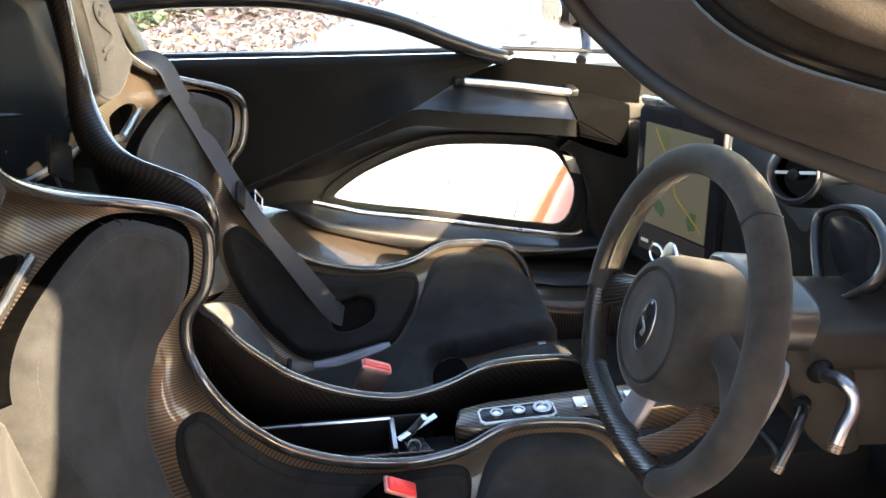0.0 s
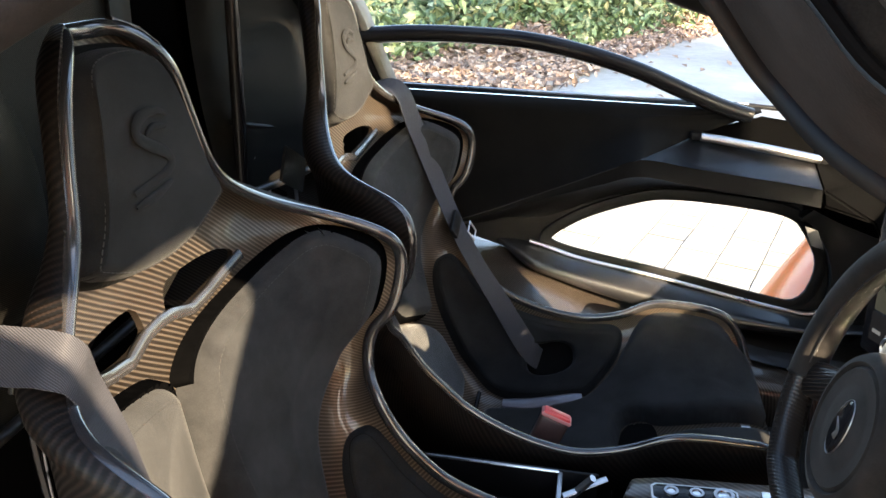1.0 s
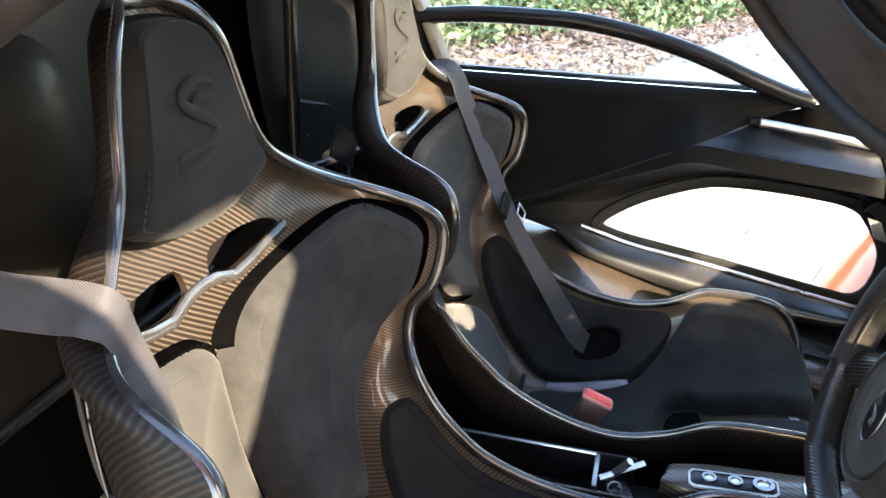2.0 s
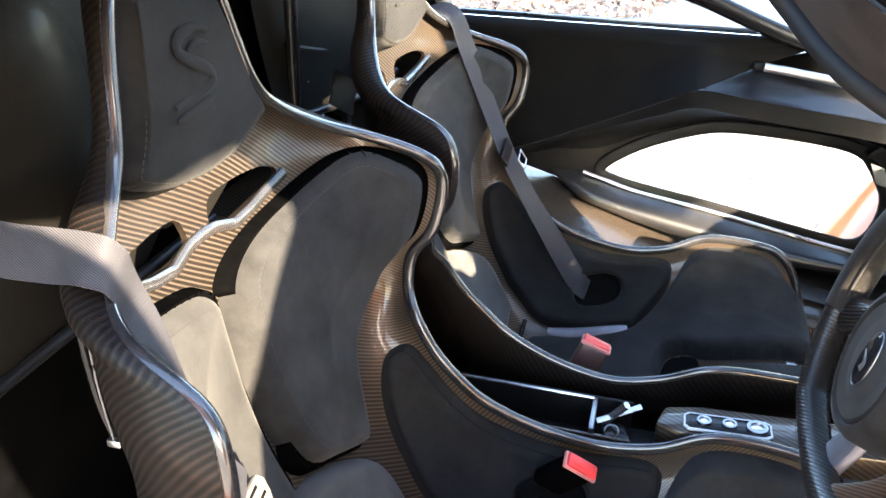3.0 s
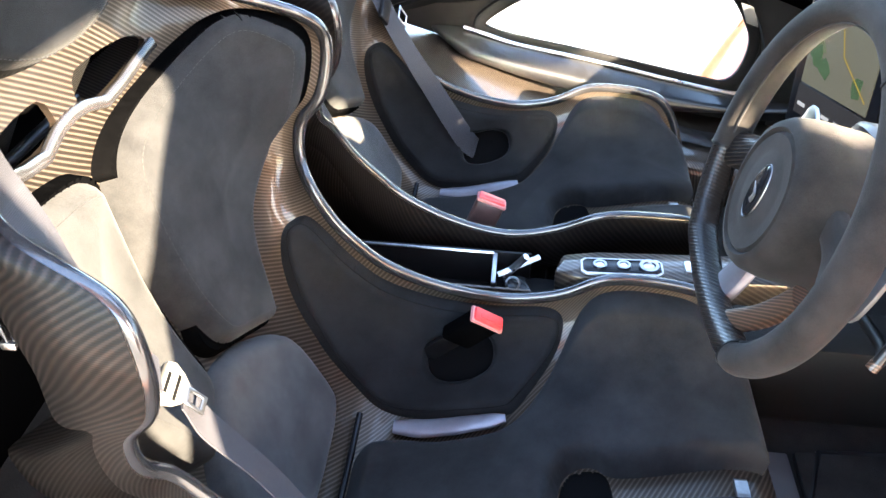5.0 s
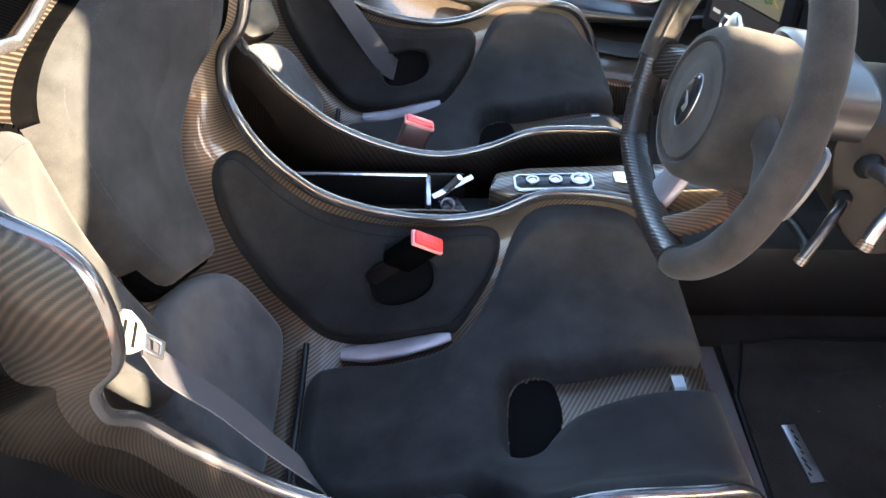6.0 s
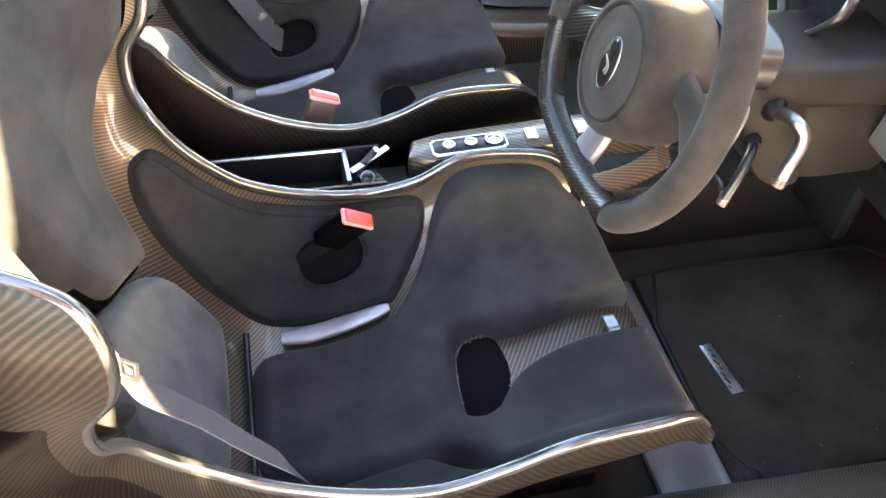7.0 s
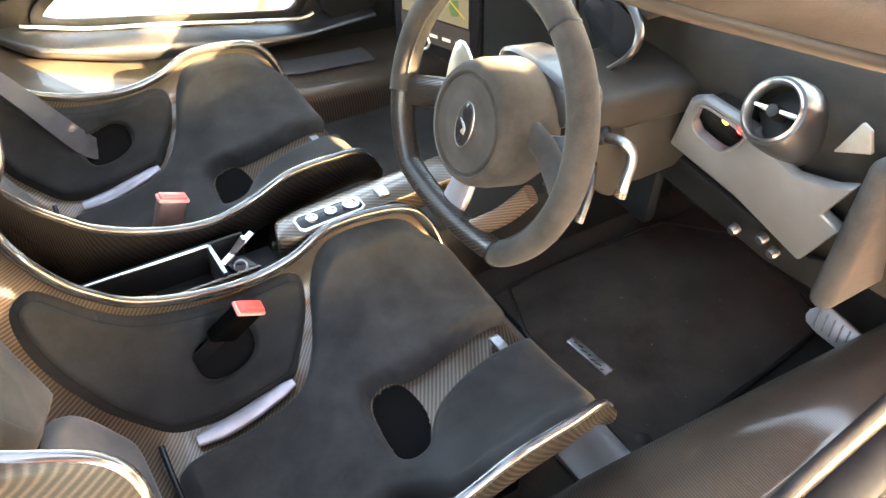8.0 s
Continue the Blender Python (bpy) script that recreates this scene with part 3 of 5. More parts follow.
    # bright bevelled ridge under the two belt slots, and the guides behind them
    q = np.linspace(-.375, .375, 60)
    s = np.interp(np.abs(q), [0, .05, .12, .20, .375], [1.119, 1.117, 1.107, 1.1125, 1.134])
    part("slot_edge", sweep_bm(shell_at(s, q) + shell_normal(s, q) * .002, oval(.0066, .0038, 10, 3.0), (1, 0, .4)), LIP, seat, "polished bevelled slot edge")
    for side in (1, -1):
        P = shell_at(np.array([1.131]), np.array([.19 * side]))[0]
        part("belt_guide", block_bm((.006, .10, .055), tuple(P + np.array([-.052, 0, -.010])), .002, Matrix.Rotation(.45 * side, 4, "X")), CARBON_FINE, seat, "woven panel behind the belt slot")
    # cross bar between hip pad and cushion, satin metal
    for side in (1,):
        s = np.linspace(.332, .490, 24)
        q = np.interp(s, [.332, .365, .40, .45, .490], [.318, .308, .306, .316, .330]) * side
        path = shell_at(s, q) + shell_normal(s, q) * .012
        part("trim_bar", sweep_bm(path, oval(.0130, .0055, 12, 2.4), (0, -.5 * side, 1), scale=np.interp(np.linspace(0, 1, 24), [0, .1, .4, .8, 1], [.45, .75, .95, 1.0, .7])), LILAC, seat, "satin grey trim bar")
    # recliner cross tube in the gap behind the cushion
    s, q = np.full(24, .545), np.linspace(-.3, .36, 24)
    part("cross_tube", sweep_bm(shell_at(s, q) + shell_normal(s, q) * .012, oval(.0045, .0045, 10), (0, 0, 1)), GLOSS, seat)
    part("channel_clip", sweep_bm(shell_at(np.linspace(.045, .06, 4), np.zeros(4)) + np.array([0, 0, .012]), oval(.015, .003, 10, 3.0), (0, 0, 1)), DARKMETAL, seat, "bright clip in the cushion channel")
    for y in (-.13, .13):
        part("slide_rail", block_bm((.42, .03, .035), (.05, y, .045), .004), BLACK, seat)
        part("seat_foot", block_bm((.05, .05, .06), (.12, y, .085), .004), BLACK, seat)
    return seat


SEAT_POSE = Matrix.Translation((-.001, .013, .245)) @ Matrix.Rotation(radians(-LEAN_DEG), 4, "X") @ Matrix.Translation((0, 0, -.25))
driver_seat = build_seat("black suede and carbon bucket seat behind the steering wheel")
driver_seat.matrix_basis = SEAT_POSE
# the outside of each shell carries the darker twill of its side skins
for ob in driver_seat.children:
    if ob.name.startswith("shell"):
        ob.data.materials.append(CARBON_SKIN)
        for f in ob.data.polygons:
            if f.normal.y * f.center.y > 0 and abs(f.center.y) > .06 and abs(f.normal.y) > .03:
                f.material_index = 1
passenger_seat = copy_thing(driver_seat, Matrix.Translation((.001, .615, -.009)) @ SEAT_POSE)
tagged(passenger_seat, "black suede and carbon bucket seat beside the passenger door")

def xz(y):
    """Lays a plate drawn in (x, z) upright in the plane y; its thickness runs towards -y."""
    return Matrix(((1, 0, 0, 0), (0, 0, -1, y), (0, 1, 0, 0), (0, 0, 0, 1)))


def yz(x):
    """Lays a plate drawn in (y, z) upright in the plane x; its thickness runs towards +x."""
    return Matrix(((0, 0, 1, x), (1, 0, 0, 0), (0, 1, 0, 0), (0, 0, 0, 1)))


def structure(name, bm, material, label, smooth=True):
    return tagged(put_mesh(name, bm, material, None, smooth), label, kind="structure")


# ---- tub: floor, sills, tunnel, bulkhead ----
structure("floor", block_bm((1.75, 1.62, .03), (.12, .30, .0), .004), CARPET, "black carpeted car floor")
structure("bulkhead", block_bm((.03, 1.60, .98), (-.665, .30, .47), .004), BLACK_HIDE, "black rear bulkhead behind the seats")
structure("firewall", block_bm((.03, 1.60, .60), (1.01, .30, .28), .004), CARPET, "dark carpeted footwell front wall")


def sill_section(x):
    """Driver's sill: inner foot, top and outer edge at x."""
    k = np.interp(x, [-.6, .3, .5, .75, 1.0], [0, 0, .02, .05, .09])
    return [(-.185 - .5 * k, .02), (-.205 - .5 * k, .10), (-.235 - .3 * k, .165), (-.30, .195), (-.375 + .6 * k, .200), (-.402 + .7 * k, .190), (-.412 + .7 * k, .16), (-.412 + .7 * k, -.02)]


def sill_bm(flip=None):
    xs = np.linspace(-.62, .98, 50)
    P = []
    for x in xs:
        row = curve_points(sill_section(x), 26)
        if flip is not None:
            row = np.stack([flip - row[:, 0], row[:, 1]], -1)
        P.append([(x, y, z) for y, z in row])
    P = np.array(P)
    bm = grid_bm(P, P[..., (0, 2)] * 1.0)
    bmesh.ops.recalc_face_normals(bm, faces=bm.faces)
    return bm


structure("sill", sill_bm(), SILL, "glossy carbon fibre door sill beside the driver seat")
P = np.array([[(x, y + np.interp(x, [-.7, .3, .55, 1.05], [0, 0, .022, .07]), z) for y, z in curve_points([(-.47, .10), (-.478, .122), (-.487, .128), (-.497, .126), (-.508, .114), (-.512, .104)], 22)] for x in np.linspace(-.70, 1.05, 40)])
bm = grid_bm(P, P[..., (0, 2)])
bmesh.ops.recalc_face_normals(bm, faces=bm.faces)
P = np.array([[(x, y + np.interp(x, [-.7, .3, .55, 1.05], [0, 0, .022, .07]), z) for y, z in curve_points([(-.508, .106), (-.54, .07), (-.58, .02), (-.60, -.03), (-.59, -.09)], 14)] for x in np.linspace(-.70, 1.05, 40)])
lower = grid_bm(P, P[..., (0, 2)])
bmesh.ops.recalc_face_normals(lower, faces=lower.faces)
structure("side_skirt", lower, SATIN, "dark satin side skirt under the door opening")
structure("body_side", bm, ORANGE, "orange painted sill edge outside the door seal")
structure("door_seal", tube([(-.62, -.398, .198), (.3, -.398, .200), (.55, -.378, .200), (.98, -.335, .200)], .009, 40), RUBBER, "black rubber door seal along the sill")

structure("sill_flange", tube([(-.62, -.440, .160), (.3, -.440, .163), (.55, -.418, .163), (.98, -.37, .163)], .030, 40, 14, flat=.55), RUBBER, "dark rubber flange outside the sill")
structure("outer_seal", tube([(-.62, -.468, .140), (.3, -.468, .143), (.55, -.446, .143), (.98, -.40, .143)], .010, 40), TRIM_LEATHER, "brown outer seal along the sill")
# passenger sill: slopes down towards the front
P = []
for x in np.linspace(-.62, .98, 40):
    z = np.interp(x, [-.62, -.17, .09, .43, .98], [.30, .262, .172, .105, .07])
    P.append([(x, y, zz) for y, zz in curve_points([(.872, .0), (.875, z - .05), (.887, z - .012), (.94, z), (1.01, z + .006), (1.10, z + .006)], 18)])
P = np.array(P)
bm = grid_bm(P, P[..., (0, 1)])
bmesh.ops.recalc_face_normals(bm, faces=bm.faces)
structure("passenger_sill", bm, CARBON, "glossy carbon sill under the passenger door")

structure("passenger_door_seal", block_bm((1.44, .016, .085), (.28, 1.116, .118), .006), RUBBER, "black rubber seal between passenger door and sill")
structure("footwell_side_wall", slab_bm([(.56, .56), (1.0, .58), (1.0, .0), (.60, .0), (.58, .12), (.62, .3)], .02, xz(1.112), .003), BLACK, "black side wall of the passenger footwell")
structure("rear_side_wall", slab_bm([(-.68, -.05), (-.50, -.05), (-.50, .36), (-.47, .60), (-.49, .70), (-.68, .75)], .03, xz(1.13), .003), BLACK, "black side wall behind the passenger door")
bm = grid_bm(np.array([[(x, y, np.interp(x, [-.62, -.17, .09, .43, .98], [.30, .262, .172, .105, .07]) + .009 + .003 * math.sin(math.pi * (y - .945) / .07)) for y in np.linspace(.945, 1.015, 8)] for x in np.linspace(.17, .62, 40)]))
bmesh.ops.solidify(bm, geom=bm.faces, thickness=.003)
bmesh.ops.recalc_face_normals(bm, faces=bm.faces)
structure("sill_plate", bm, GREY, "satin metal tread plate on the passenger sill")
# tunnel between the seats
structure("tunnel", block_bm((1.5, .10, .15), (.22, .325, .085), .012), CARBON_FINE, "carbon centre tunnel between the seats")

# ---- rear: quarter trim, back panel and roll bar ----
qs, qt = np.meshgrid(np.linspace(0, 1, 26), np.linspace(0, 1, 26), indexing="ij")
dome = rounded([(-.45, .80), (-.2, .855), (-.05, .850), (.02, .825), (.054, .78), (.075, .70), (.065, .60), (.0, .575), (-.06, .59), (-.45, .66)], 2)
centre = dome.mean(0)
P = np.array([[(-.53 + .035 * (1 - k ** 3) - (.03 if k > .99 else 0) - .10 * max(0, -(centre[0] + (y - centre[0]) * k)) ** 1.0, centre[0] + (y - centre[0]) * k, centre[1] + (z - centre[1]) * k) for y, z in dome] for k in (1.0, .995, .97, .9, .75, .5, .25, .02)])
bm = grid_bm(P, P[..., (1, 2)], False, True)
bmesh.ops.recalc_face_normals(bm, faces=bm.faces)
tagged(put_mesh("quarter_trim", bm, CARBON_FINE), "domed carbon fibre trim panel behind the driver seat", "trim panel")
side_panel = thing("rear_side_panel", "flat black carbon panel behind the driver seat", "trim panel")
part("panel", slab_bm(rounded([(-.42, .40), (.40, .40), (.40, .95), (-.1, .98), (-.42, .86)], 1), .012, yz(-.625), .004), CARBON_FINE, side_panel)
part("lower_rail", tube([(-.60, -.40, .42), (-.605, 0, .415), (-.60, .38, .42)], .008, 20), SATIN, side_panel)
part("cover_strip", block_bm((.008, .05, .42), (-.608, .375, .66), .003), BLACK, side_panel)

P = np.stack([-.63 + .06 * np.clip((qs - .04) / .5, 0, 1) + .01 * np.sin(np.pi * qs) + .05 * (1 - qt) ** 3, .60 + .50 * qs, .50 + .46 * qt], -1)
bm = grid_bm(P, P[..., (1, 2)])
bmesh.ops.solidify(bm, geom=bm.faces, thickness=.008)
back = thing("back_panel", "fine woven panel with metal edged lower frame behind the passenger seat", "trim panel")
part("panel", bm, CARBON_FINE, back)
part("lower_frame", tube([(-.56, .63, .505), (-.515, .80, .50), (-.50, .98, .505)], .007, 20), SATIN, back)
part("fold", tube([(-.60, .66, .62), (-.565, .80, .585), (-.555, .92, .60), (-.553, 1.02, .57)], .012, 24, 10, flat=.5), CARBON_FINE, back)
for y, z in ((.70, .545), (.93, .54)):
    part("fixing", lathe_bm([(0, .006), (.008, .005), (.010, 0)], Matrix.Translation((np.interp(y, [.62, .87], [-.60, -.525]), y, z)) @ Matrix.Rotation(radians(90), 4, "Y"), 14), METAL, back, "small bright fixing")
bar = thing("roof_strut", "dark glossy upright strut between the seat backs", "strut", at=(-.58, .655, .40))
part("upright", sweep_bm([(0, 0, 0), (0, .004, .25), (0, .01, .60)], oval(.014, .010, 16, 3), (1, 0, 0)), GLOSS, bar)
part("foot", block_bm((.05, .05, .02), (0, 0, .07), .004), BLACK, bar)
shelf = thing("rear_shelf", "carbon shelf with thin bright edges behind the seats", "shelf", at=(-.55, .62, .40))
part("top", block_bm((.20, .62, .012), (0, .10, 0), .003), CARBON_FLAT, shelf)
part("edge_strip", tube([(.09, -.10, .010), (.05, .08, .055), (-.02, .26, .06)], .0035, 20), METAL, shelf, "thin bright edging")
part("edge_strip", tube([(.05, -.10, .012), (.0, .08, .075), (-.06, .22, .09)], .0025, 20), METAL, shelf, "thin bright edging")
part("bracket", tube([(-.02, .0, .0), (-.03, .08, .05), (-.05, .18, .06), (-.04, .26, .02)], .006, 30), GLOSS, shelf)

# ---- roof, screen and the driver's door opening ----
PILLAR_IN = [(.92, -.365, .60), (.62, -.385, .700), (.419, -.370, .768), (.249, -.309, .819), (.131, -.249, .856), (.085, -.195, .889), (.042, -.187, .939), (.0, -.12, .985), (-.06, .10, 1.035)]
PILLAR_OUT = [(.92, -.425, .655), (.62, -.405, .752), (.435, -.378, .815), (.246, -.352, .868), (.111, -.333, .902), (.066, -.306, .938), (.040, -.266, .982), (.01, -.16, 1.03), (-.05, .07, 1.07)]
pi, po_ = curve_points(PILLAR_IN, 70), curve_points(PILLAR_OUT, 70)
out = np.array([-.25, -.75, .35])
out /= np.linalg.norm(out)
P = np.stack([pi + (po_ - pi) * k + out * .018 * math.sin(math.pi * min(k * 1.0, 1)) for k in np.linspace(0, 1, 14)], 1)
inner_side = pi + np.array([.03, .045, .01])
P = np.concatenate([inner_side[:, None], P, (po_ + np.array([.03, .05, -.005]))[:, None]], 1)
bm = grid_bm(P, P[..., (0, 2)])
bmesh.ops.recalc_face_normals(bm, faces=bm.faces)
pillar_a = thing("windscreen_pillar", "brown-black suede windscreen pillar beside the open driver door", "pillar", at=(0, 0, 0))
part("cover", bm, RUBBER, pillar_a, "dark suede pillar cover")
part("inner_bead", sweep_bm(pi + out * .003, oval(.008, .006, 10), (.1, -1, .35)), BLACK, pillar_a)
P = np.stack([po_ + np.array([.003, .002, .002]) + k * np.array([.014, -.006, .022]) for k in np.linspace(0, 1, 5)], 1)
bm = grid_bm(P, P[..., (0, 2)])
bmesh.ops.solidify(bm, geom=bm.faces, thickness=.004)
bmesh.ops.recalc_face_normals(bm, faces=bm.faces)
part("outer_panel", bm, TRIM_LEATHER, pillar_a, "brown strip outside the pillar")
part("outer_gap", sweep_bm(po_ + np.array([.003, .001, .003]), oval(.0025, .0035, 8), (.1, -1, .35)), HOLE, pillar_a)
part("outer_rail", sweep_bm(po_ + np.array([.016, -.009, .0255]), oval(.012, .0125, 14, 2.3), (.1, -1, .35)), TRIM_LEATHER, pillar_a, "dark outer pillar rail")
SEAL = [(-.06, .10, 1.04), (-.14, .06, 1.035), (-.22, -.06, .99), (-.31, -.178, .925), (-.37, -.245, .87), (-.44, -.33, .77), (-.50, -.395, .62), (-.55, -.42, .40), (-.56, -.42, .20)]
seal = thing("door_opening_seal", "dark rubber seal round the driver door opening", "door seal")
part("bead", sweep_bm(curve_points(SEAL, 110), oval(.016, .021, 16, 2.6), (.1, -1, .35)), RUBBER, seal)
part("outer_flange", sweep_bm(curve_points([(x, y - .02, z + .035) for x, y, z in SEAL], 110), oval(.012, .016, 12, 2.6), (.1, -1, .35)), TRIM_LEATHER, seal, "pale brown outer flange")
mir = lambda c: [(x, .595 - y, z) for x, y, z in c]
far_pillar = thing("far_windscreen_pillar", "black windscreen pillar beside the passenger door", "pillar")
part("cover", sweep_bm(curve_points(mir(PILLAR_IN[:7] + [(-.038, -.180, .984), (-.13, -.165, 1.005)]), 60), oval(.030, .020, 14, 2.6), (.1, 1, .35)), BLACK, far_pillar)
# roof skin between the two openings
P = []
for x in np.linspace(-.66, .02, 36):
    yl = np.interp(x, [-.66, -.5, -.37, -.31, -.22, -.12, .02], [-.40, -.38, -.235, -.165, -.135, -.155, -.23])
    zl = np.interp(x, [-.66, -.5, -.37, -.31, -.22, -.12, .02], [.70, .76, .89, .945, .995, 1.02, .98])
    # the lifted door takes its share of the roof with it
    cut = np.interp(x, [-.66, -.40, -.28, -.21, -.14, .02], [-.40, -.27, -.12, .34, .46, .47])
    ys = np.linspace(max(yl, cut), .595 - yl, 20)
    P.append([(x, y, zl + (1.04 - zl) * math.sin(math.pi * (y - yl) / (.595 - 2 * yl)) * .9) for y in ys])
bm = grid_bm(np.array(P))
bmesh.ops.solidify(bm, geom=bm.faces, thickness=.02)
bmesh.ops.recalc_face_normals(bm, faces=bm.faces)
structure("roof", bm, BLACK, "black roof lining over the seats")
P = []
for k in np.linspace(0, 1, 20):
    x, z = .03 + .90 * k, 1.02 - .40 * k + .09 * math.sin(math.pi * k)
    yl = np.interp(x, [.03, .25, .5, .93], [-.20, -.29, -.335, -.37])
    P.append([(x + .10 * math.sin(math.pi * j), y, z) for j, y in zip(np.linspace(0, 1, 16), np.linspace(yl, .595 - yl, 16))])
bm = grid_bm(np.array(P))
bmesh.ops.solidify(bm, geom=bm.faces, thickness=.004)
screen = structure("windscreen", bm, TINTED, "clear curved windscreen")
screen.visible_shadow = False

# ---- passenger door ----
door = thing("passenger_door", "black suede and carbon passenger door with a lower window", "car door", at=(0, 0, 0))
WIN = [(-.070, .302), (-.052, .326), (.016, .373), (.127, .417), (.19, .427), (.32, .423), (.439, .410), (.478, .366), (.517, .295), (.488, .192), (.393, .206), (.18, .245), (.0, .272), (-.055, .287)]
OUT = [(-.45, .585), (.27, .590), (.35, .553), (.62, .535), (.74, .40), (.66, .12), (.43, .115), (.13, .178), (-.10, .255), (-.30, .31), (-.52, .36), (-.56, .5)]
win = rounded(WIN, 1)
part("door_panel", slab_bm(rounded(OUT, 1), .025, xz(1.100), .004, (win,)), BLACK, door, "black lower door skin")
part("window_frame", sweep_bm(np.array([(x, 1.072, z) for x, z in rounded(WIN, 2)]), oval(.013, .006, 10, 3), (0, 1, 0), True), BLACK, door)
low = [(-.10, .293), (-.055, .281), (.02, .261), (.18, .236), (.39, .197), (.488, .183), (.52, .19)]
part("window_edge", tube([(x, 1.062, z + .003) for x, z in low], .0045, 50, 8), METAL, door, "bright lower window edge")
pane = part("pane", slab_bm(win, .004, xz(1.094), 0), GLASS, door, "clear lower door window")
pane.visible_shadow = False
# lower door rail: a swollen band that follows the window's lower edge
P = []
for x in np.linspace(-.20, .66, 44):
    hi = np.interp(x, [-.20, -.10, .0, .18, .39, .49, .66], [.300, .289, .264, .235, .196, .180, .19])
    lo = np.interp(x, [-.20, -.157, -.106, .018, .141, .341, .472, .66], [.297, .276, .250, .213, .184, .153, .158, .17])
    sunk = np.interp(x, [-.20, -.09], [1, 0])
    P.append([(x, y + (1.098 - y) * sunk, z) for y, z in curve_points([(1.095, hi + .004), (1.062, hi), (1.030, (hi * .75 + lo * .25)), (1.012, (hi + lo) / 2), (1.020, lo), (1.09, lo - .012)], 16)])
P = np.array(P)
bm = grid_bm(P, P[..., (0, 2)])
bmesh.ops.recalc_face_normals(bm, faces=bm.faces)
part("lower_rail", bm, SATIN, door, "satin dark lower door rail")
# upper door: suede card down to a crease that swells out into the armrest ledge
CREASE = np.array([(-.47, 1.06, .320), (-.36, 1.058, .318), (-.262, 1.05, .332), (-.175, 1.035, .372), (-.104, 1.015, .411), (-.037, .99, .449), (.037, .955, .494), (.105, .915, .537)])
LEDGE_FRONT = np.array([(.105, .915, .537), (.206, .915, .528), (.306, .915, .519), (.375, .915, .513), (.437, .915, .506)])
LEDGE_BACK = np.array([(.105, .917, .538), (.152, .97, .547), (.200, 1.02, .559), (.221, 1.03, .566), (.317, 1.03, .552), (.437, 1.03, .539)])
CARD_FOOT = np.concatenate([CREASE, [(.152, .97, .549), (.200, 1.02, .561), (.225, 1.032, .569), (.335, 1.055, .612)]])
P = []
for x in np.linspace(-.47, .33, 60):
    fy, fz = (np.interp(x, CARD_FOOT[:, 0], CARD_FOOT[:, k]) for k in (1, 2))
    top = .619
    k = min(1.0, (top - fz) / .09)
    mid = np.array([(1.020 - .022 * k + .022, top - .022 * k), (1.024 + (fy - 1.024) * .12, top - .25 * (top - fz)), (1.034 + (fy - 1.034) * .38, top - .55 * (top - fz)), (1.03 + (fy - 1.03) * .72, top - .80 * (top - fz))])
    P.append([(x, y, z) for y, z in curve_points([(1.105, top), (1.06, top + .001), (1.034, top - .006 * k), *mid, (fy, fz)], 26)])
P = np.array(P)
bm = grid_bm(P, P[..., (0, 2)])
bmesh.ops.recalc_face_normals(bm, faces=bm.faces)
part("door_card", bm, SUEDE_DOOR, door, "black suede upper door card")
# ledge top: a flat satin plane between its sharp front edge and the card
xs = np.linspace(.105, .437, 50)
F = np.stack([np.interp(xs, LEDGE_FRONT[:, 0], LEDGE_FRONT[:, k]) for k in range(3)], -1)
B = np.stack([np.interp(xs, LEDGE_BACK[:, 0], LEDGE_BACK[:, k]) for k in range(3)], -1)
P = np.stack([F + (B - F) * k for k in np.linspace(0, 1, 8)], 1)
bm = grid_bm(P, P[..., (0, 1)])
bmesh.ops.solidify(bm, geom=bm.faces, thickness=.004)
bmesh.ops.recalc_face_normals(bm, faces=bm.faces)
part("armrest_ledge", bm, SATIN, door, "satin black armrest ledge")
# hollow surround from the crease and the ledge's front face back to the window
run = np.concatenate([CREASE[1:], LEDGE_FRONT[1:]])
foot_x = [-.20, -.13, -.092, -.066, -.045, .005, .07, .16, .28, .37, .437]
foot_z = [.296, .298, .303, .316, .336, .370, .402, .430, .432, .424, .416]
face = [.004, .005, .006, .010, .016, .024, .034, .036, .036, .036, .036]
R = curve_points(np.column_stack([run, foot_x, foot_z, face]), 90)
P = []
for x, y, z, wx_, wz_, d in R:
    P.append([(x, y, z), (x, y + .0012, z - .004), (x + .004, y + .10 * d, z - d), (x + .35 * (wx_ - x), y + .35 * (1.085 - y) + .02, z - d - .30 * (z - d - wz_)), (x + .75 * (wx_ - x), y + .78 * (1.085 - y) + .01, z - d - .72 * (z - d - wz_)), (wx_, 1.088, wz_)])
P = np.array(P)
bm = grid_bm(P, P[..., (0, 2)])
bmesh.ops.recalc_face_normals(bm, faces=bm.faces)
part("window_surround", bm, BLACK, door, "hollow black surround above the lower window")
pod_bm = bmesh.new()
for v in ((.437, .915, .506), (.449, .928, .470), (.437, 1.03, .539), (.50, 1.04, .53), (.60, 1.05, .50), (.56, .97, .43), (.62, 1.06, .36), (.53, 1.06, .39), (.437, 1.06, .43)):
    pod_bm.verts.new(v)
bmesh.ops.convex_hull(pod_bm, input=pod_bm.verts)
bmesh.ops.bevel(pod_bm, geom=[e for e in pod_bm.edges if len(e.link_faces) == 2 and e.calc_face_angle(0) > .5], offset=.004, segments=2, affect="EDGES", clamp_overlap=True)
part("front_pod", pod_bm, BLACK_HIDE, door, "dark faceted pod at the front of the ledge")
part("upper_plate", slab_bm([(.20, .54), (.62, .50), (.62, .575), (.335, .606), (.22, .566)], .004, xz(1.052), .001), BLACK_HIDE, door)
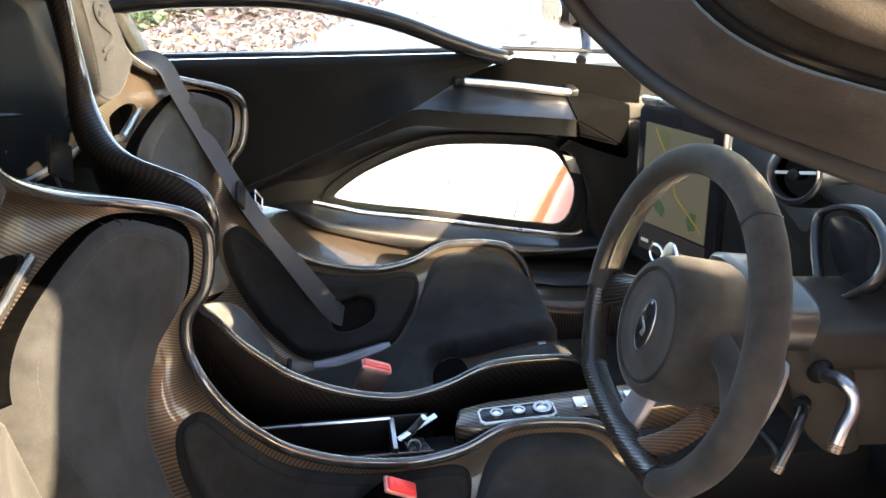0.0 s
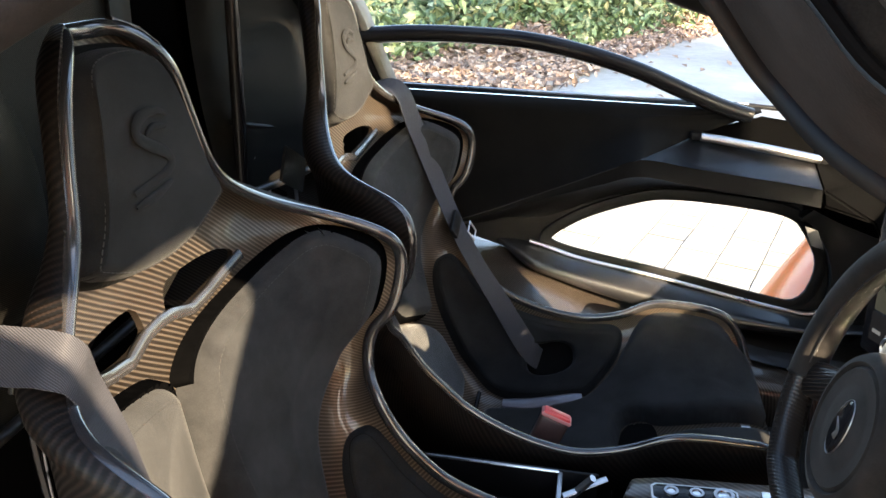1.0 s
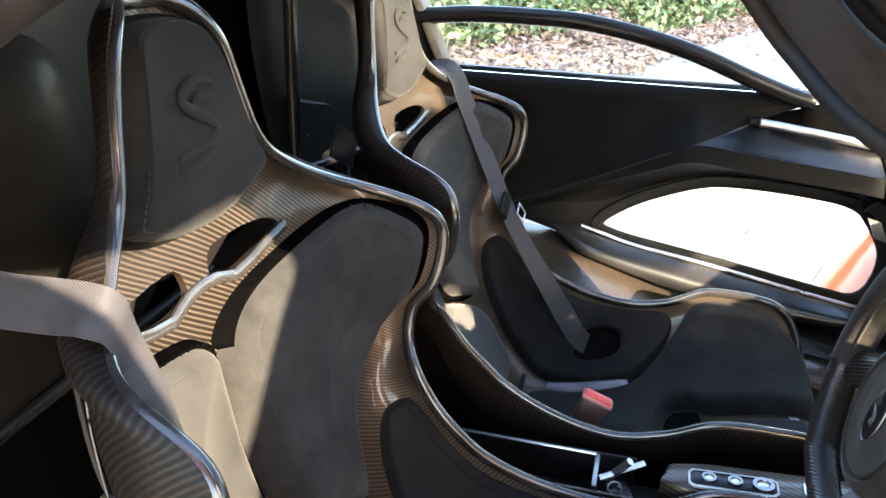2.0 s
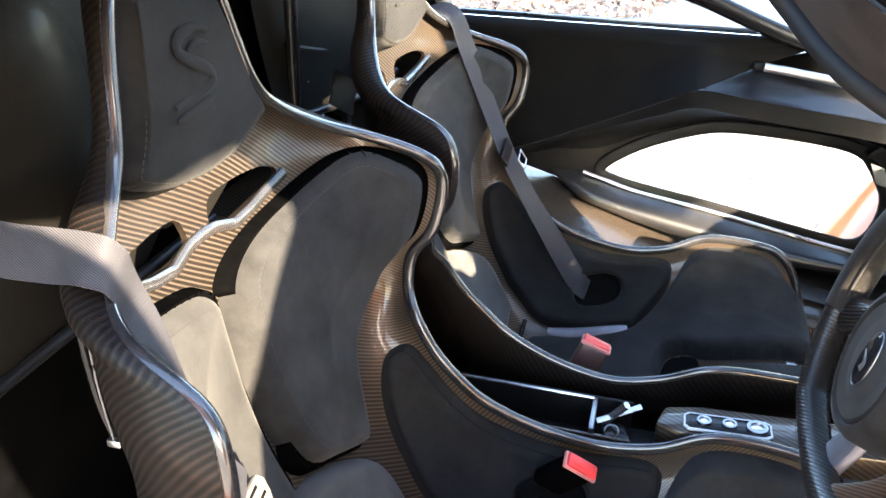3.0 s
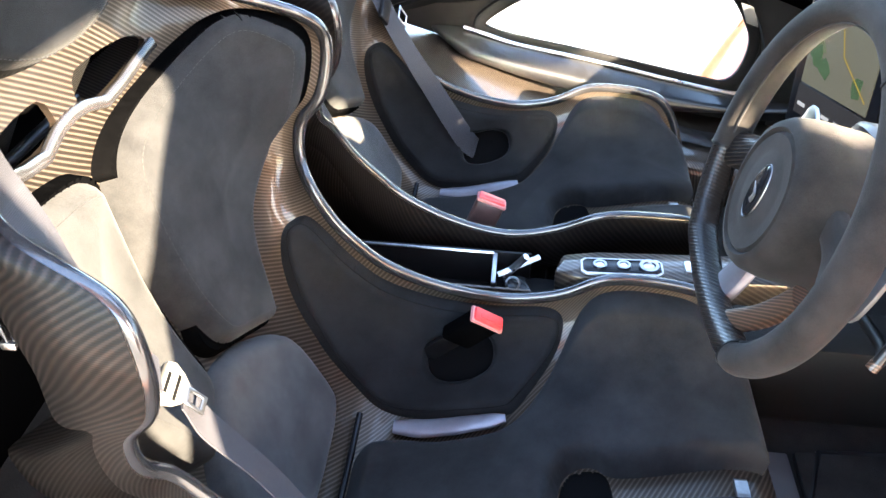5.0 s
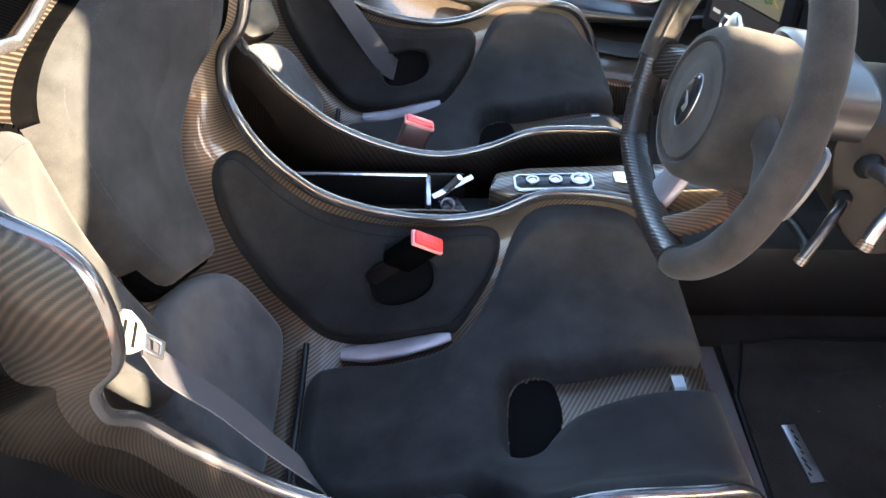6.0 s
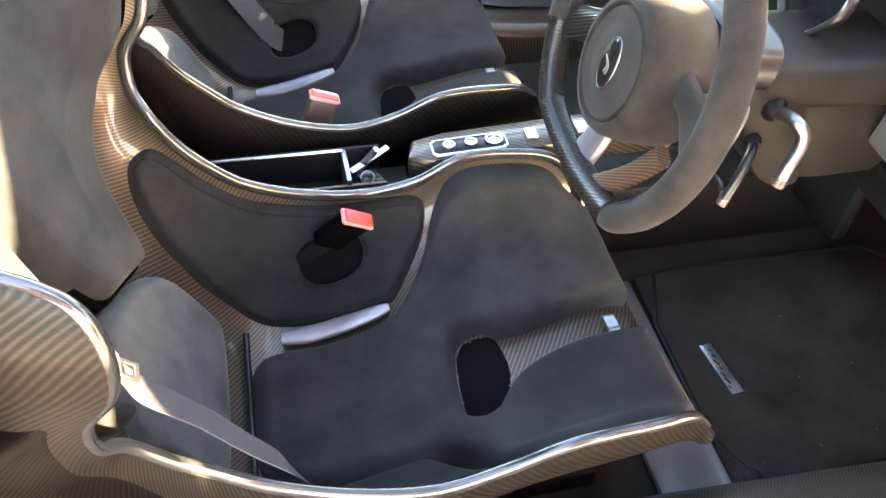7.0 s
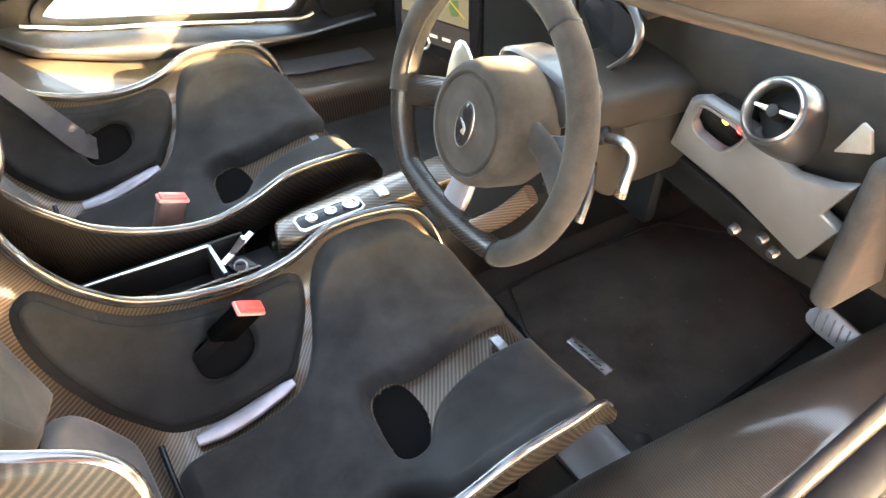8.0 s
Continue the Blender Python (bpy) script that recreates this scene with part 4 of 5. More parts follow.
part("pull_handle", tube([(.220, 1.002, .569), (.312, 1.000, .559), (.414, 1.0, .545), (.445, 1.002, .540)], .0085, 40, 14), METAL, door, "brushed metal pull bar")
for x, z in ((.212, .567), (.456, .538)):
    part("handle_mount", block_bm((.022, .05, .016), (x, 1.03, z), .004), BLACK, door)
part("front_panel", slab_bm(rounded([(.43, .40), (.52, .47), (.66, .46), (.74, .33), (.66, .15), (.53, .18), (.528, .30), (.47, .40)], 2), .03, xz(1.068), .006), BLACK, door)
part("door_light", slab_bm([(.452, .392), (.478, .385), (.497, .345), (.472, .352)], .004, xz(1.036), .001), GREY, door, "small grey lamp")
part("seam", sweep_bm(curve_points(CREASE[2:] - np.array([0, .0015, -.0015]), 40), oval(.0012, .0012, 6), (0, 1, .2)), THREAD, door)
part("belt_strip", tube([(-.46, 1.064, .6225), (.0, 1.066, .6235), (.31, 1.070, .6235)], .0028, 30, 8), METAL, door, "thin bright belt strip")
ARCH = [(-.46, .98, .728), (-.35, .98, .739), (-.238, .98, .741), (-.129, .98, .737), (-.022, .985, .719), (.085, 1.0, .689), (.193, 1.02, .646), (.262, 1.035, .620), (.31, 1.045, .606)]
part("window_arch", sweep_bm(curve_points(ARCH, 70), oval(.016, .022, 14, 2.6), (0, -1, .3)), GLOSS, door, "glossy black window arch")
glass_poly = [(-.45, .62), (.26, .622), (.193, .646), (.085, .689), (-.022, .719), (-.129, .737), (-.238, .741), (-.45, .735)]
up = part("pane", slab_bm(glass_poly, .004, Matrix.Translation((0, .03, 0)) @ xz(1.0), 0), GLASS, door, "clear upper door window")
up.visible_shadow = False
part("division_bar", tube([(.28, 1.07, .622), (.40, 1.075, .616), (.64, 1.08, .602)], .005, 20, 8), GLOSS, door)

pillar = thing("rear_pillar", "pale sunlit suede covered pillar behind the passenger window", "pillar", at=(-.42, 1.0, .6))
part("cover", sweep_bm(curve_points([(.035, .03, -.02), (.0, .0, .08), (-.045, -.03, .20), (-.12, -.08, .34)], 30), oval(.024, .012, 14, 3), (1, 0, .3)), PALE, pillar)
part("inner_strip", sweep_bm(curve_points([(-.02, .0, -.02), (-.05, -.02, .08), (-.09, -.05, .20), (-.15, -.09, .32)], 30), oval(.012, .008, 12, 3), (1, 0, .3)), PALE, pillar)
part("seal", sweep_bm(curve_points([(.008, .02, -.02), (-.024, -.01, .08), (-.068, -.04, .20), (-.13, -.085, .33)], 30), oval(.007, .010, 10), (1, 0, .3)), GLOSS, pillar)
mirror = thing("door_mirror", "dark exterior mirror outside the passenger window", "mirror", at=(.54, 1.32, .66))
part("housing", sweep_bm([(0, -.09, 0), (0, -.05, 0), (0, .06, 0), (0, .10, 0)], oval(.055, .04, 20, 3), (0, 0, 1), scale=[.7, 1, 1, .6]), GLOSS, mirror)
part("mirror_glass", slab_bm(oval(.085, .034, 24, 3), .003, Matrix.Translation((-.058, 0, 0)) @ yz(0), 0), METAL, mirror, "mirror glass")
part("stalk", tube([(0, -.08, -.01), (-.02, -.18, -.05), (-.05, -.24, -.07)], .012, 12), GLOSS, mirror)

# ---- outside: ground and the near body ----
GROUND = -.14

# ---- steering wheel ----
WHEEL = (.26, .035, .562)
TILT = radians(14)
wheel = thing("steering_wheel", "black suede three-spoke steering wheel with carbon lower spokes", "steering wheel")
wx, wz = Vector((0, 1, 0)), Vector((-math.cos(TILT), 0, math.sin(TILT)))     # across; towards the driver
wy = wz.cross(wx)
if wy.z < 0:
    wy = -wy
W = Matrix(((wx.x, wy.x, wz.x, WHEEL[0]), (wx.y, wy.y, wz.y, WHEEL[1]), (wx.z, wy.z, wz.z, WHEEL[2]), (0, 0, 0, 1)))


HUB_SHIFT = Matrix.Translation((0, -.012, -.004))


def on_wheel(bm):
    bmesh.ops.transform(bm, matrix=W, verts=bm.verts)
    bmesh.ops.recalc_face_normals(bm, faces=bm.faces)
    return bm


def rim_point(a):
    """The rim's centre line: round, with a flattened foot."""
    r = .162
    x, y = r * math.cos(a), r * math.sin(a)
    if y < -.125:
        y = -.125 - (-.125 - y) * .35
    return (x, y, 0)


def rim_arc(a0, a1, n, fat=1.0):
    return [rim_point(radians(a0 + (a1 - a0) * i / (n - 1))) for i in range(n)]


sec = oval(.0150, .0175, 16, 2.3)
part("rim", on_wheel(sweep_bm(np.array(rim_arc(-17, 234, 110)), sec, (0, 0, 1))), SUEDE_WHEEL, wheel, "black suede rim")
part("rim_inlay", on_wheel(sweep_bm(np.array(rim_arc(233.5, 343.5, 60)), oval(.0132, .0158, 16, 2.3), (0, 0, 1))), CARBON_WHEEL, wheel, "glossy carbon rim inlay")
for a in (233.5, -16.5, 120):
    c = rim_arc(a - .5, a + .5, 4)
    part("rim_joint", on_wheel(sweep_bm(np.array(c), oval(.0158, .0183, 16, 2.3), (0, 0, 1))), BLACK, wheel)
part("rim_seam", on_wheel(sweep_bm(np.array([(x * .905, y * .905, .006) for x, y, z in rim_arc(-10, 228, 90)]), oval(.0009, .0012, 6), (0, 0, 1))), THREAD, wheel, "stitched seam")
# hub: drum with a sunk ring and a gloss badge
part("hub", on_wheel(lathe_bm([(0, .022), (.030, .022), (.036, .0205), (.040, .0205), (.052, .0215), (.055, .018), (.058, .022), (.064, .020), (.069, .012), (.072, -.005), (.073, -.045), (.066, -.062), (.05, -.068), (0, -.068)], HUB_SHIFT @ Matrix.Diagonal((1.0, 1.06, 1.04, 1)), 48)), SUEDE_WHEEL, wheel, "suede airbag cover")
part("badge", on_wheel(lathe_bm([(0, .0255), (.017, .0255), (.0195, .024), (.0205, .0215), (.0205, .018), (0, .018)], HUB_SHIFT @ Matrix.Diagonal((.72, 1.35, 1, 1)), 36)), GLOSS, wheel, "oval gloss black badge with a pale swoosh")
part("badge_ring", on_wheel(sweep_bm(np.array([(.72 * .0205 * math.cos(t), 1.35 * .0205 * math.sin(t) - .012, .0195) for t in np.linspace(0, 2 * math.pi, 40, endpoint=False)]), oval(.0006, .0006, 6), (0, 0, 1), True)), DARKMETAL, wheel)
c = curve_points([(.007, -.006, .0222), (.002, -.009, .0222), (-.004, -.014, .0222), (-.003, -.021, .0222)], 20)
part("badge_mark", on_wheel(sweep_bm(c, oval(.0024, .0008, 8), (0, 0, 1), scale=np.linspace(.3, 1.5, 20))), METAL, wheel)
# spokes
def spoke(points, a, b, mat, name, label=""):
    part(name, on_wheel(sweep_bm(curve_points(points, 18), oval(a, b, 14, 2.8), (0, 0, 1))), mat, wheel, label)


spoke([(.045, -.004, -.022), (.09, -.020, -.020), (.125, -.034, -.012), (.153, -.046, -.002)], .020, .010, CARBON_WHEEL, "spoke", "carbon side spoke")
spoke([(-.045, .012, -.024), (-.09, .004, -.024), (-.125, -.006, -.014), (-.153, -.012, -.002)], .015, .010, SUEDE_WHEEL, "spoke", "suede side spoke")
spoke([(.026, -.066, -.030), (.012, -.110, -.016), (.012, -.150, -.004)], .020, .009, LILAC, "lower_spoke", "satin grey lower spoke")
spoke([(-.100, -.046, -.016), (-.074, -.092, -.012), (-.040, -.134, -.004)], .0115, .008, COPPER, "lower_spoke", "copper brown carbon lower spoke")
for side in (1, -1):
    o = [(side * x, y) for x, y in ((.045, .0), (.075, .01), (.13, .045), (.137, .0), (.128, -.05), (.075, -.03))]
    part("shift_paddle", on_wheel(slab_bm(rounded(o, 2), .005, Matrix.Translation((0, 0, -.050)), .0015)), METAL if side > 0 else GREY, wheel, "thin metal shift paddle")

# ---- steering column ----
column = thing("steering_column", "dark satin steering column shroud with two metal stalks", "steering column")
def box_run(x0, x1, z0, z1, y0, y1, power, drop=0.0, ends=.94):
    """A rounded box along x, sinking by drop towards its far end."""
    n = 12
    path = [(x0 + (x1 - x0) * k, (y0 + y1) / 2, (z0 + z1) / 2 - drop * k) for k in np.linspace(0, 1, n)]
    return sweep_bm(np.array(path), oval((y1 - y0) / 2, (z1 - z0) / 2, 32, power), (0, 0, 1), scale=np.r_[ends, np.ones(n - 2), ends])


part("shroud", box_run(.372, .60, .520, .578, -.030, .100, 4.0, .014), COLUMN, column, "dark satin upper shroud")
part("front_cap", box_run(.325, .384, .548, .612, -.034, .104, 3.2, .008, .90), SATIN, column, "dark satin stepped front cap")
shield = rounded([(.352, .556), (.372, .560), (.419, .548), (.436, .530), (.449, .476), (.468, .425), (.455, .416), (.428, .420), (.396, .450), (.372, .495)], 2)
part("side_cover", slab_bm(shield, .120, xz(.092), .006), COLUMN, column, "dark brown plastic side cover")
part("lower_shroud", slab_bm(rounded([(.40, .545), (.60, .535), (.60, .415), (.47, .412), (.43, .43)], 1), .100, xz(.085), .008), COLUMN, column)
part("collar", sweep_bm([(.285, .035, .553), (.330, .035, .545)], oval(.050, .046, 28), (0, 0, 1)), BLACK, column)
part("stalk", tube([(.394, -.020, .528), (.396, -.040, .531), (.396, -.062, .538), (.402, -.073, .530), (.400, -.079, .517), (.391, -.084, .501), (.386, -.087, .486)], .0068, 40, 14), DARKMETAL, column, "bent metal stalk")
part("stalk_tip", tube([(.3865, -.0868, .488), (.384, -.0878, .480)], .0074, 6, 12), COPPER, column, "brown stalk tip")
part("stalk", tube([(.385, -.020, .492), (.380, -.038, .491), (.366, -.055, .488), (.356, -.064, .474), (.345, -.070, .452)], .0052, 24, 10), SATIN, column, "short dark stalk")
part("stalk_tip", tube([(.3455, -.0697, .453), (.342, -.071, .446)], .0058, 6, 10), COPPER, column, "brown stalk tip")
for at, r in (((.395, -.030, .529), .013), ((.384, -.030, .491), .009)):
    part("stalk_boot", lathe_bm([(0, .010), (r * .55, .009), (r, .002), (r, -.004)], basis(at, (1, 0, 0), (0, 0, 1)), 20), BLACK, column)
part("adjuster", tube([(.37, .03, .425), (.372, -.02, .430), (.36, -.05, .438)], .006, 16), BLACK, column)

# ---- dashboard ----
dash = thing("dashboard", "dark suede topped dashboard with grey satin lower panels", "dashboard")
P = []
for y in np.linspace(-.345, .94, 60):
    d = np.interp(y, [-.345, -.2, .1, .25, .45, .94], [.02, .0, .02, .05, .10, .17])
    dz = np.interp(y, [.24, .30, .36, .94], [0, -.035, -.09, -.09])
    prof = [(.600, .40), (.575, .455), (.552, .505), (.540, .548), (.535, .585), (.548, .620), (.60, .640), (.78, .648), (.98, .640)]
    P.append([(x + d, y, z + dz * (z > .5) * min((z - .5) / .08, 1)) for x, z in curve_points(prof, 30)])
P = np.array(P)
bm = grid_bm(P, P[..., (1, 2)])
bmesh.ops.recalc_face_normals(bm, faces=bm.faces)
part("fascia", bm, DASH, dash, "dark suede dashboard skin")
part("lower_panel", block_bm((.03, .945, .42), (.765, .6275, .32), .01), BLACK, dash, "black lower dash panel")
# grey knee panel on the driver's side, with a sunk pocket
KM = basis((.545, -.02, .455), (0, -1, 0), (-.29, 0, 1))
knee = [(-.004, .010), (.030, .107), (.052, .121), (.130, .121), (.150, .100), (.190, .092), (.235, .109), (.263, .128), (.233, .062), (.258, .055), (.217, -.034), (.110, -.002)]
pocket = [(.031, .060), (.044, .105), (.058, .115), (.122, .109), (.116, .094), (.091, .060), (.077, .053)]
part("knee_panel", slab_bm(knee, .016, KM @ Matrix.Translation((0, 0, -.012)), .004, (rounded(pocket, 1),)), GREY, dash, "grey satin knee panel")
part("pocket_floor", slab_bm(rounded(pocket, 1), .004, KM @ Matrix.Translation((0, 0, -.030)), 0), GLOSS, dash)
pocket_rim = [KM @ Vector((x, y, .0045)) for x, y in rounded(pocket, 2)]
part("pocket_rim", sweep_bm(np.array(pocket_rim), oval(.0022, .0016, 8), (-1, 0, .2), True), GREY, dash)
lamp_red = base_material("warning_red", (.5, .01, .01), .4)
lamp_red.node_tree.nodes["Principled BSDF"].inputs["Emission Color"].default_value = (1, .03, .03, 1)
lamp_red.node_tree.nodes["Principled BSDF"].inputs["Emission Strength"].default_value = .5
lamp_amber = base_material("warning_amber", (.4, .12, .02), .4)
lamp_amber.node_tree.nodes["Principled BSDF"].inputs["Emission Color"].default_value = (1, .30, .05, 1)
lamp_amber.node_tree.nodes["Principled BSDF"].inputs["Emission Strength"].default_value = .25
for x, m, n in ((.089, lamp_red, "warning_lamp"), (.066, lamp_amber, "warning_lamp")):
    part(n, lathe_bm([(0, .003), (.0045, .002), (.005, 0)], KM @ Matrix.Translation((x, .078, -.022)), 14), m, dash, "small lit warning lamp")
for i, (x, y) in enumerate(((.113, -.070), (.158, -.049), (.177, -.060))):
    part("knob", lathe_bm([(0, .012), (.0060, .0115), (.0075, .007), (.0075, 0)], KM @ Matrix.Translation((x, y, -.008)), 20), DARKMETAL, dash, "small bright round switch")
part("under_panel", slab_bm(rounded([(-.16, -.02), (.20, -.06), (.26, -.02), (.26, -.12), (-.16, -.09)], 1), .01, KM @ Matrix.Translation((0, 0, -.03)), .003), BLACK, dash)


BLADE_TURN = .25


def air_vent(face, axis, r, length):
    v = thing("air_vent", "round dark air vent with a bright ring and one blade", "air vent", "round air vents")
    a = Vector(axis).normalized()
    m = Matrix.Translation(face) @ a.to_track_quat("Z", "Y").to_matrix().to_4x4()
    part("barrel", lathe_bm([(r * .86, -.004), (r * .90, .002), (r * 1.04, .0), (r * 1.14, -.012), (r * 1.22, -.05), (r * 1.15, -length), (0, -length - .01)], m, 36), SATIN, v)
    part("ring", lathe_bm([(r * .84, -.012), (r * .84, .001), (r * .90, .004), (r * .96, .001), (r * .96, -.006)], m, 36), DARKMETAL, v, "bright vent ring")
    part("blade", block_bm((r * 1.5, .004, .022), (0, 0, 0), .0015, m @ Matrix.Translation((0, .002, -.012)) @ Matrix.Rotation(BLADE_TURN, 4, "Z")), PLATE, v, "bright centre blade")
    part("core", lathe_bm([(r * .84, -.03), (0, -.03)], m, 24), BLACK, v)
    part("knob", lathe_bm([(0, .004), (r * .2, .002), (r * .22, -.02)], m, 14), BLACK, v)
    return v


air_vent((.503, -.166, .607), (-.75, .10, .45), .037, .14)
air_vent((.470, .195, .648), (-.86, -.46, .20), .034, .13)
end = thing("dash_end_panel", "dark end panel of the dashboard with a bright catch", "trim panel", at=(.53, -.30, .50))
part("panel", block_bm((.18, .03, .20), (.06, 0, .02), .014, None, 4), RUBBER, end)
part("catch", sweep_bm([(.0, .014, .040), (-.015, .004, .045), (-.02, .0, .065)], oval(.009, .006, 10), (0, 0, 1)), METAL, end, "bright door catch")
part("cover", slab_bm([(.062, .091), (.045, .137), (.033, .133), (.023, .111)], .006, yz(-.01), .002), CREAM, end, "pale triangular cover")

# instrument pod behind the wheel
pod = thing("instrument_pod", "dark folded instrument pod behind the steering wheel", "instrument pod", at=(.50, .07, .60))
part("frame", sweep_bm(curve_points([(-.035, -.055, .0), (-.050, -.02, -.040), (-.045, .015, -.035), (-.02, .075, .015), (-.01, .02, .045), (-.02, -.04, .03)], 60, True), oval(.0035, .006, 10, 3), (1, 0, 0), True), SATIN, pod, "dark angular surround")
part("face", slab_bm(rounded([(-.05, -.01), (-.02, -.04), (.02, -.035), (.07, .015), (.02, .04), (-.04, .028)], 1), .006, Matrix.Translation((-.02, 0, 0)) @ yz(0), .001), GLOSS, pod)
part("hood", block_bm((.10, .15, .012), (.04, .03, .036), .005), DASH, pod)

# portrait centre display
screen_m = basis((.398, .452, .442), (.045, -.135, .012), (.0, .0, 1))
display = thing("centre_display", "portrait touch screen showing a road map in a dark frame", "display")
part("housing", slab_bm([(-.012, -.02), (.158, -.02), (.158, .205), (.145, .225), (.0, .225), (-.012, .21)], .018, screen_m @ Matrix.Translation((0, 0, -.018)), .005), GLOSS, display)
part("top_edge", sweep_bm([screen_m @ Vector((-.008, .225, -.004)), screen_m @ Vector((.07, .228, -.004)), screen_m @ Vector((.152, .222, -.004))], oval(.004, .006, 8), (0, 0, 1)), METAL, display, "bright upper edge")


def glow(name, colour, strength):
    m = base_material(name, tuple(.08 * c for c in colour), .25)
    b = m.node_tree.nodes["Principled BSDF"]
    b.inputs["Emission Color"].default_value, b.inputs["Emission Strength"].default_value = (*colour, 1), strength
    return m


MAP = [glow("map_land", (.46, .43, .30), .007), glow("map_wood", (.20, .34, .16), .007), glow("map_field", (.36, .44, .22), .007), glow("map_road", (.90, .62, .10), .01), glow("map_bar", (.02, .02, .022), .05), glow("map_text", (.7, .7, .7), .02)]
part("map", slab_bm([(.008, .045), (.140, .045), (.140, .195), (.008, .195)], .0015, screen_m, 0), MAP[0], display, "lit road map")
rs = random.Random(4)
for i in range(9):
    cx, cy = rs.uniform(.025, .122), rs.uniform(.062, .178)
    o = [(cx + rs.uniform(.008, .017) * math.cos(a), cy + rs.uniform(.008, .017) * math.sin(a)) for a in np.linspace(0, 2 * math.pi, 7, endpoint=False)]
    part("map_patch", slab_bm(o, .0008, screen_m @ Matrix.Translation((0, 0, .0012 + .0001 * i)), 0), MAP[1 + i % 2], display)
part("map_road", sweep_bm([screen_m @ Vector(p) for p in ((.03, .19, .003), (.06, .15, .003), (.08, .10, .003), (.135, .06, .003))], oval(.0012, .0006, 6), (-1, 0, 0)), MAP[3], display)
part("status_bar", slab_bm([(.006, .002), (.142, .002), (.142, .042), (.006, .042)], .0018, screen_m, 0), MAP[4], display)
for i in range(5):
    part("text_bar", slab_bm([(.012 + .026 * i, .014), (.028 + .026 * i, .014), (.028 + .026 * i, .019), (.012 + .026 * i, .019)], .0006, screen_m @ Matrix.Translation((0, 0, .002)), 0), MAP[5], display)
part("dial", lathe_bm([(.012, .004), (.014, .006), (.016, .004)], screen_m @ Matrix.Translation((.05, .004, 0)), 24), METAL, display, "bright dial ring")

# ---- centre console ----
tray = thing("console_tray", "open carbon console tray between the seats", "console")
part("floor", block_bm((.26, .076, .008), (-.07, .314, .172), .002), BLACK, tray)
part("side", block_bm((.26, .006, .06), (-.07, .352, .203), .002), BLACK, tray)
part("side", block_bm((.26, .006, .05), (-.07, .279, .198), .002), CARBON_FLAT, tray)
part("divider", block_bm((.007, .072, .058), (.006, .3145, .203), .002), DARKMETAL, tray, "pale edge of the tray")
part("edge", tube([(-.20, .349, .231), (.004, .346, .2335)], .0022, 8, 8), METAL, tray, "thin bright tray edge")
part("cup_floor", block_bm((.09, .076, .008), (.055, .314, .185), .002), BLACK, tray)
key = thing("car_key", "dark key fob with bright metal cross lying in the tray", "key")
part("fob", block_bm((.034, .044, .016), (.040, .302, .207), .006, Matrix.Rotation(.3, 4, "Z")), GLOSS, key)
part("blade", tube([(.012, .310, .222), (.070, .336, .240)], .0055, 8, 8, flat=.5), METAL, key, "bright key blade")
part("blade", tube([(.050, .312, .256), (.022, .322, .212)], .0055, 8, 8), METAL, key, "bright key bar")
part("ring", lathe_bm([(.008, .0), (.0095, .002), (.011, 0), (.0095, -.002), (.008, 0)], Matrix.Translation((.034, .292, .222)) @ Matrix.Rotation(.6, 4, "X"), 20), METAL, key, "metal ring")

switches = thing("switch_panel", "raised console panel with three round metal buttons", "switch panel")
sm = basis((.088, .2845, .2555), (1, 0, .05), (-.06, 1, 0))
body = [(0, -.010), (.030, -.022), (.16, -.0225), (.40, -.022), (.40, .045), (.06, .040), (.012, .030)]
part("body", slab_bm(body, .040, sm @ Matrix.Translation((0, 0, -.031)), .006), CARBON_FLAT, switches, "twill carbon panel body")
plate = [(.036, -.012), (.042, -.0185), (.140, -.0185), (.147, -.012), (.147, .012), (.140, .0185), (.042, .0185), (.036, .012)]
part("plate", slab_bm(plate, .004, sm @ Matrix.Translation((0, 0, .009)), .0015), PLATE, switches, "bright metal frame")
part("inset", slab_bm([(x * .95 + .0046, y * .80) for x, y in plate], .003, sm @ Matrix.Translation((0, 0, .0108)), .001), GLOSS, switches)
for x, r in ((.062, .0098), (.094, .0098), (.128, .0140)):
    b = part("button", lathe_bm([(0, .0145), (r * .55, .0150), (r * .62, .0170), (r * .95, .0170), (r, .0145), (r, .010)], sm @ Matrix.Translation((x, 0, 0)), 28), DARKMETAL, switches, "round metal button")
    part("button_cap", lathe_bm([(0, .0158), (r * .50, .0152), (r * .56, .0145)], sm @ Matrix.Translation((x, 0, 0)), 20), METAL, b)
for x in (.185, .262, .32):
    part("rocker", block_bm((.018, .024, .006), (0, 0, 0), .002, sm @ Matrix.Translation((x, .006, .011))), METAL, switches, "small bright rocker switch")

# ---- belts ----
def ribbon(points, facing, width=.046, thick=.0014, count=60):
    """Belt webbing along points; facing gives which way its flat side looks at each point."""
    p, f = curve_points(points, count), curve_points(facing, count)
    d, _, _ = frames_along(p)
    f = f - (f * d).sum(1)[:, None] * d
    f /= np.linalg.norm(f, axis=1)[:, None]
    s = np.cross(d, f)
    a = np.linspace(-.5, .5, 7) * width
    P = np.concatenate([p[:, None] + a[None, :, None] * s[:, None] + thick / 2 * f[:, None], (p[:, None] + a[None, :, None] * s[:, None] - thick / 2 * f[:, None])[:, ::-1]], 1)
    run = np.r_[0, np.cumsum(np.linalg.norm(np.diff(p, axis=0), axis=1))]
    uv = np.stack(np.broadcast_arrays(run[:, None], np.r_[a, a[::-1]][None]), -1)
    bm = grid_bm(P, uv, False, True)
    bmesh.ops.recalc_face_normals(bm, faces=bm.faces)
    return bm


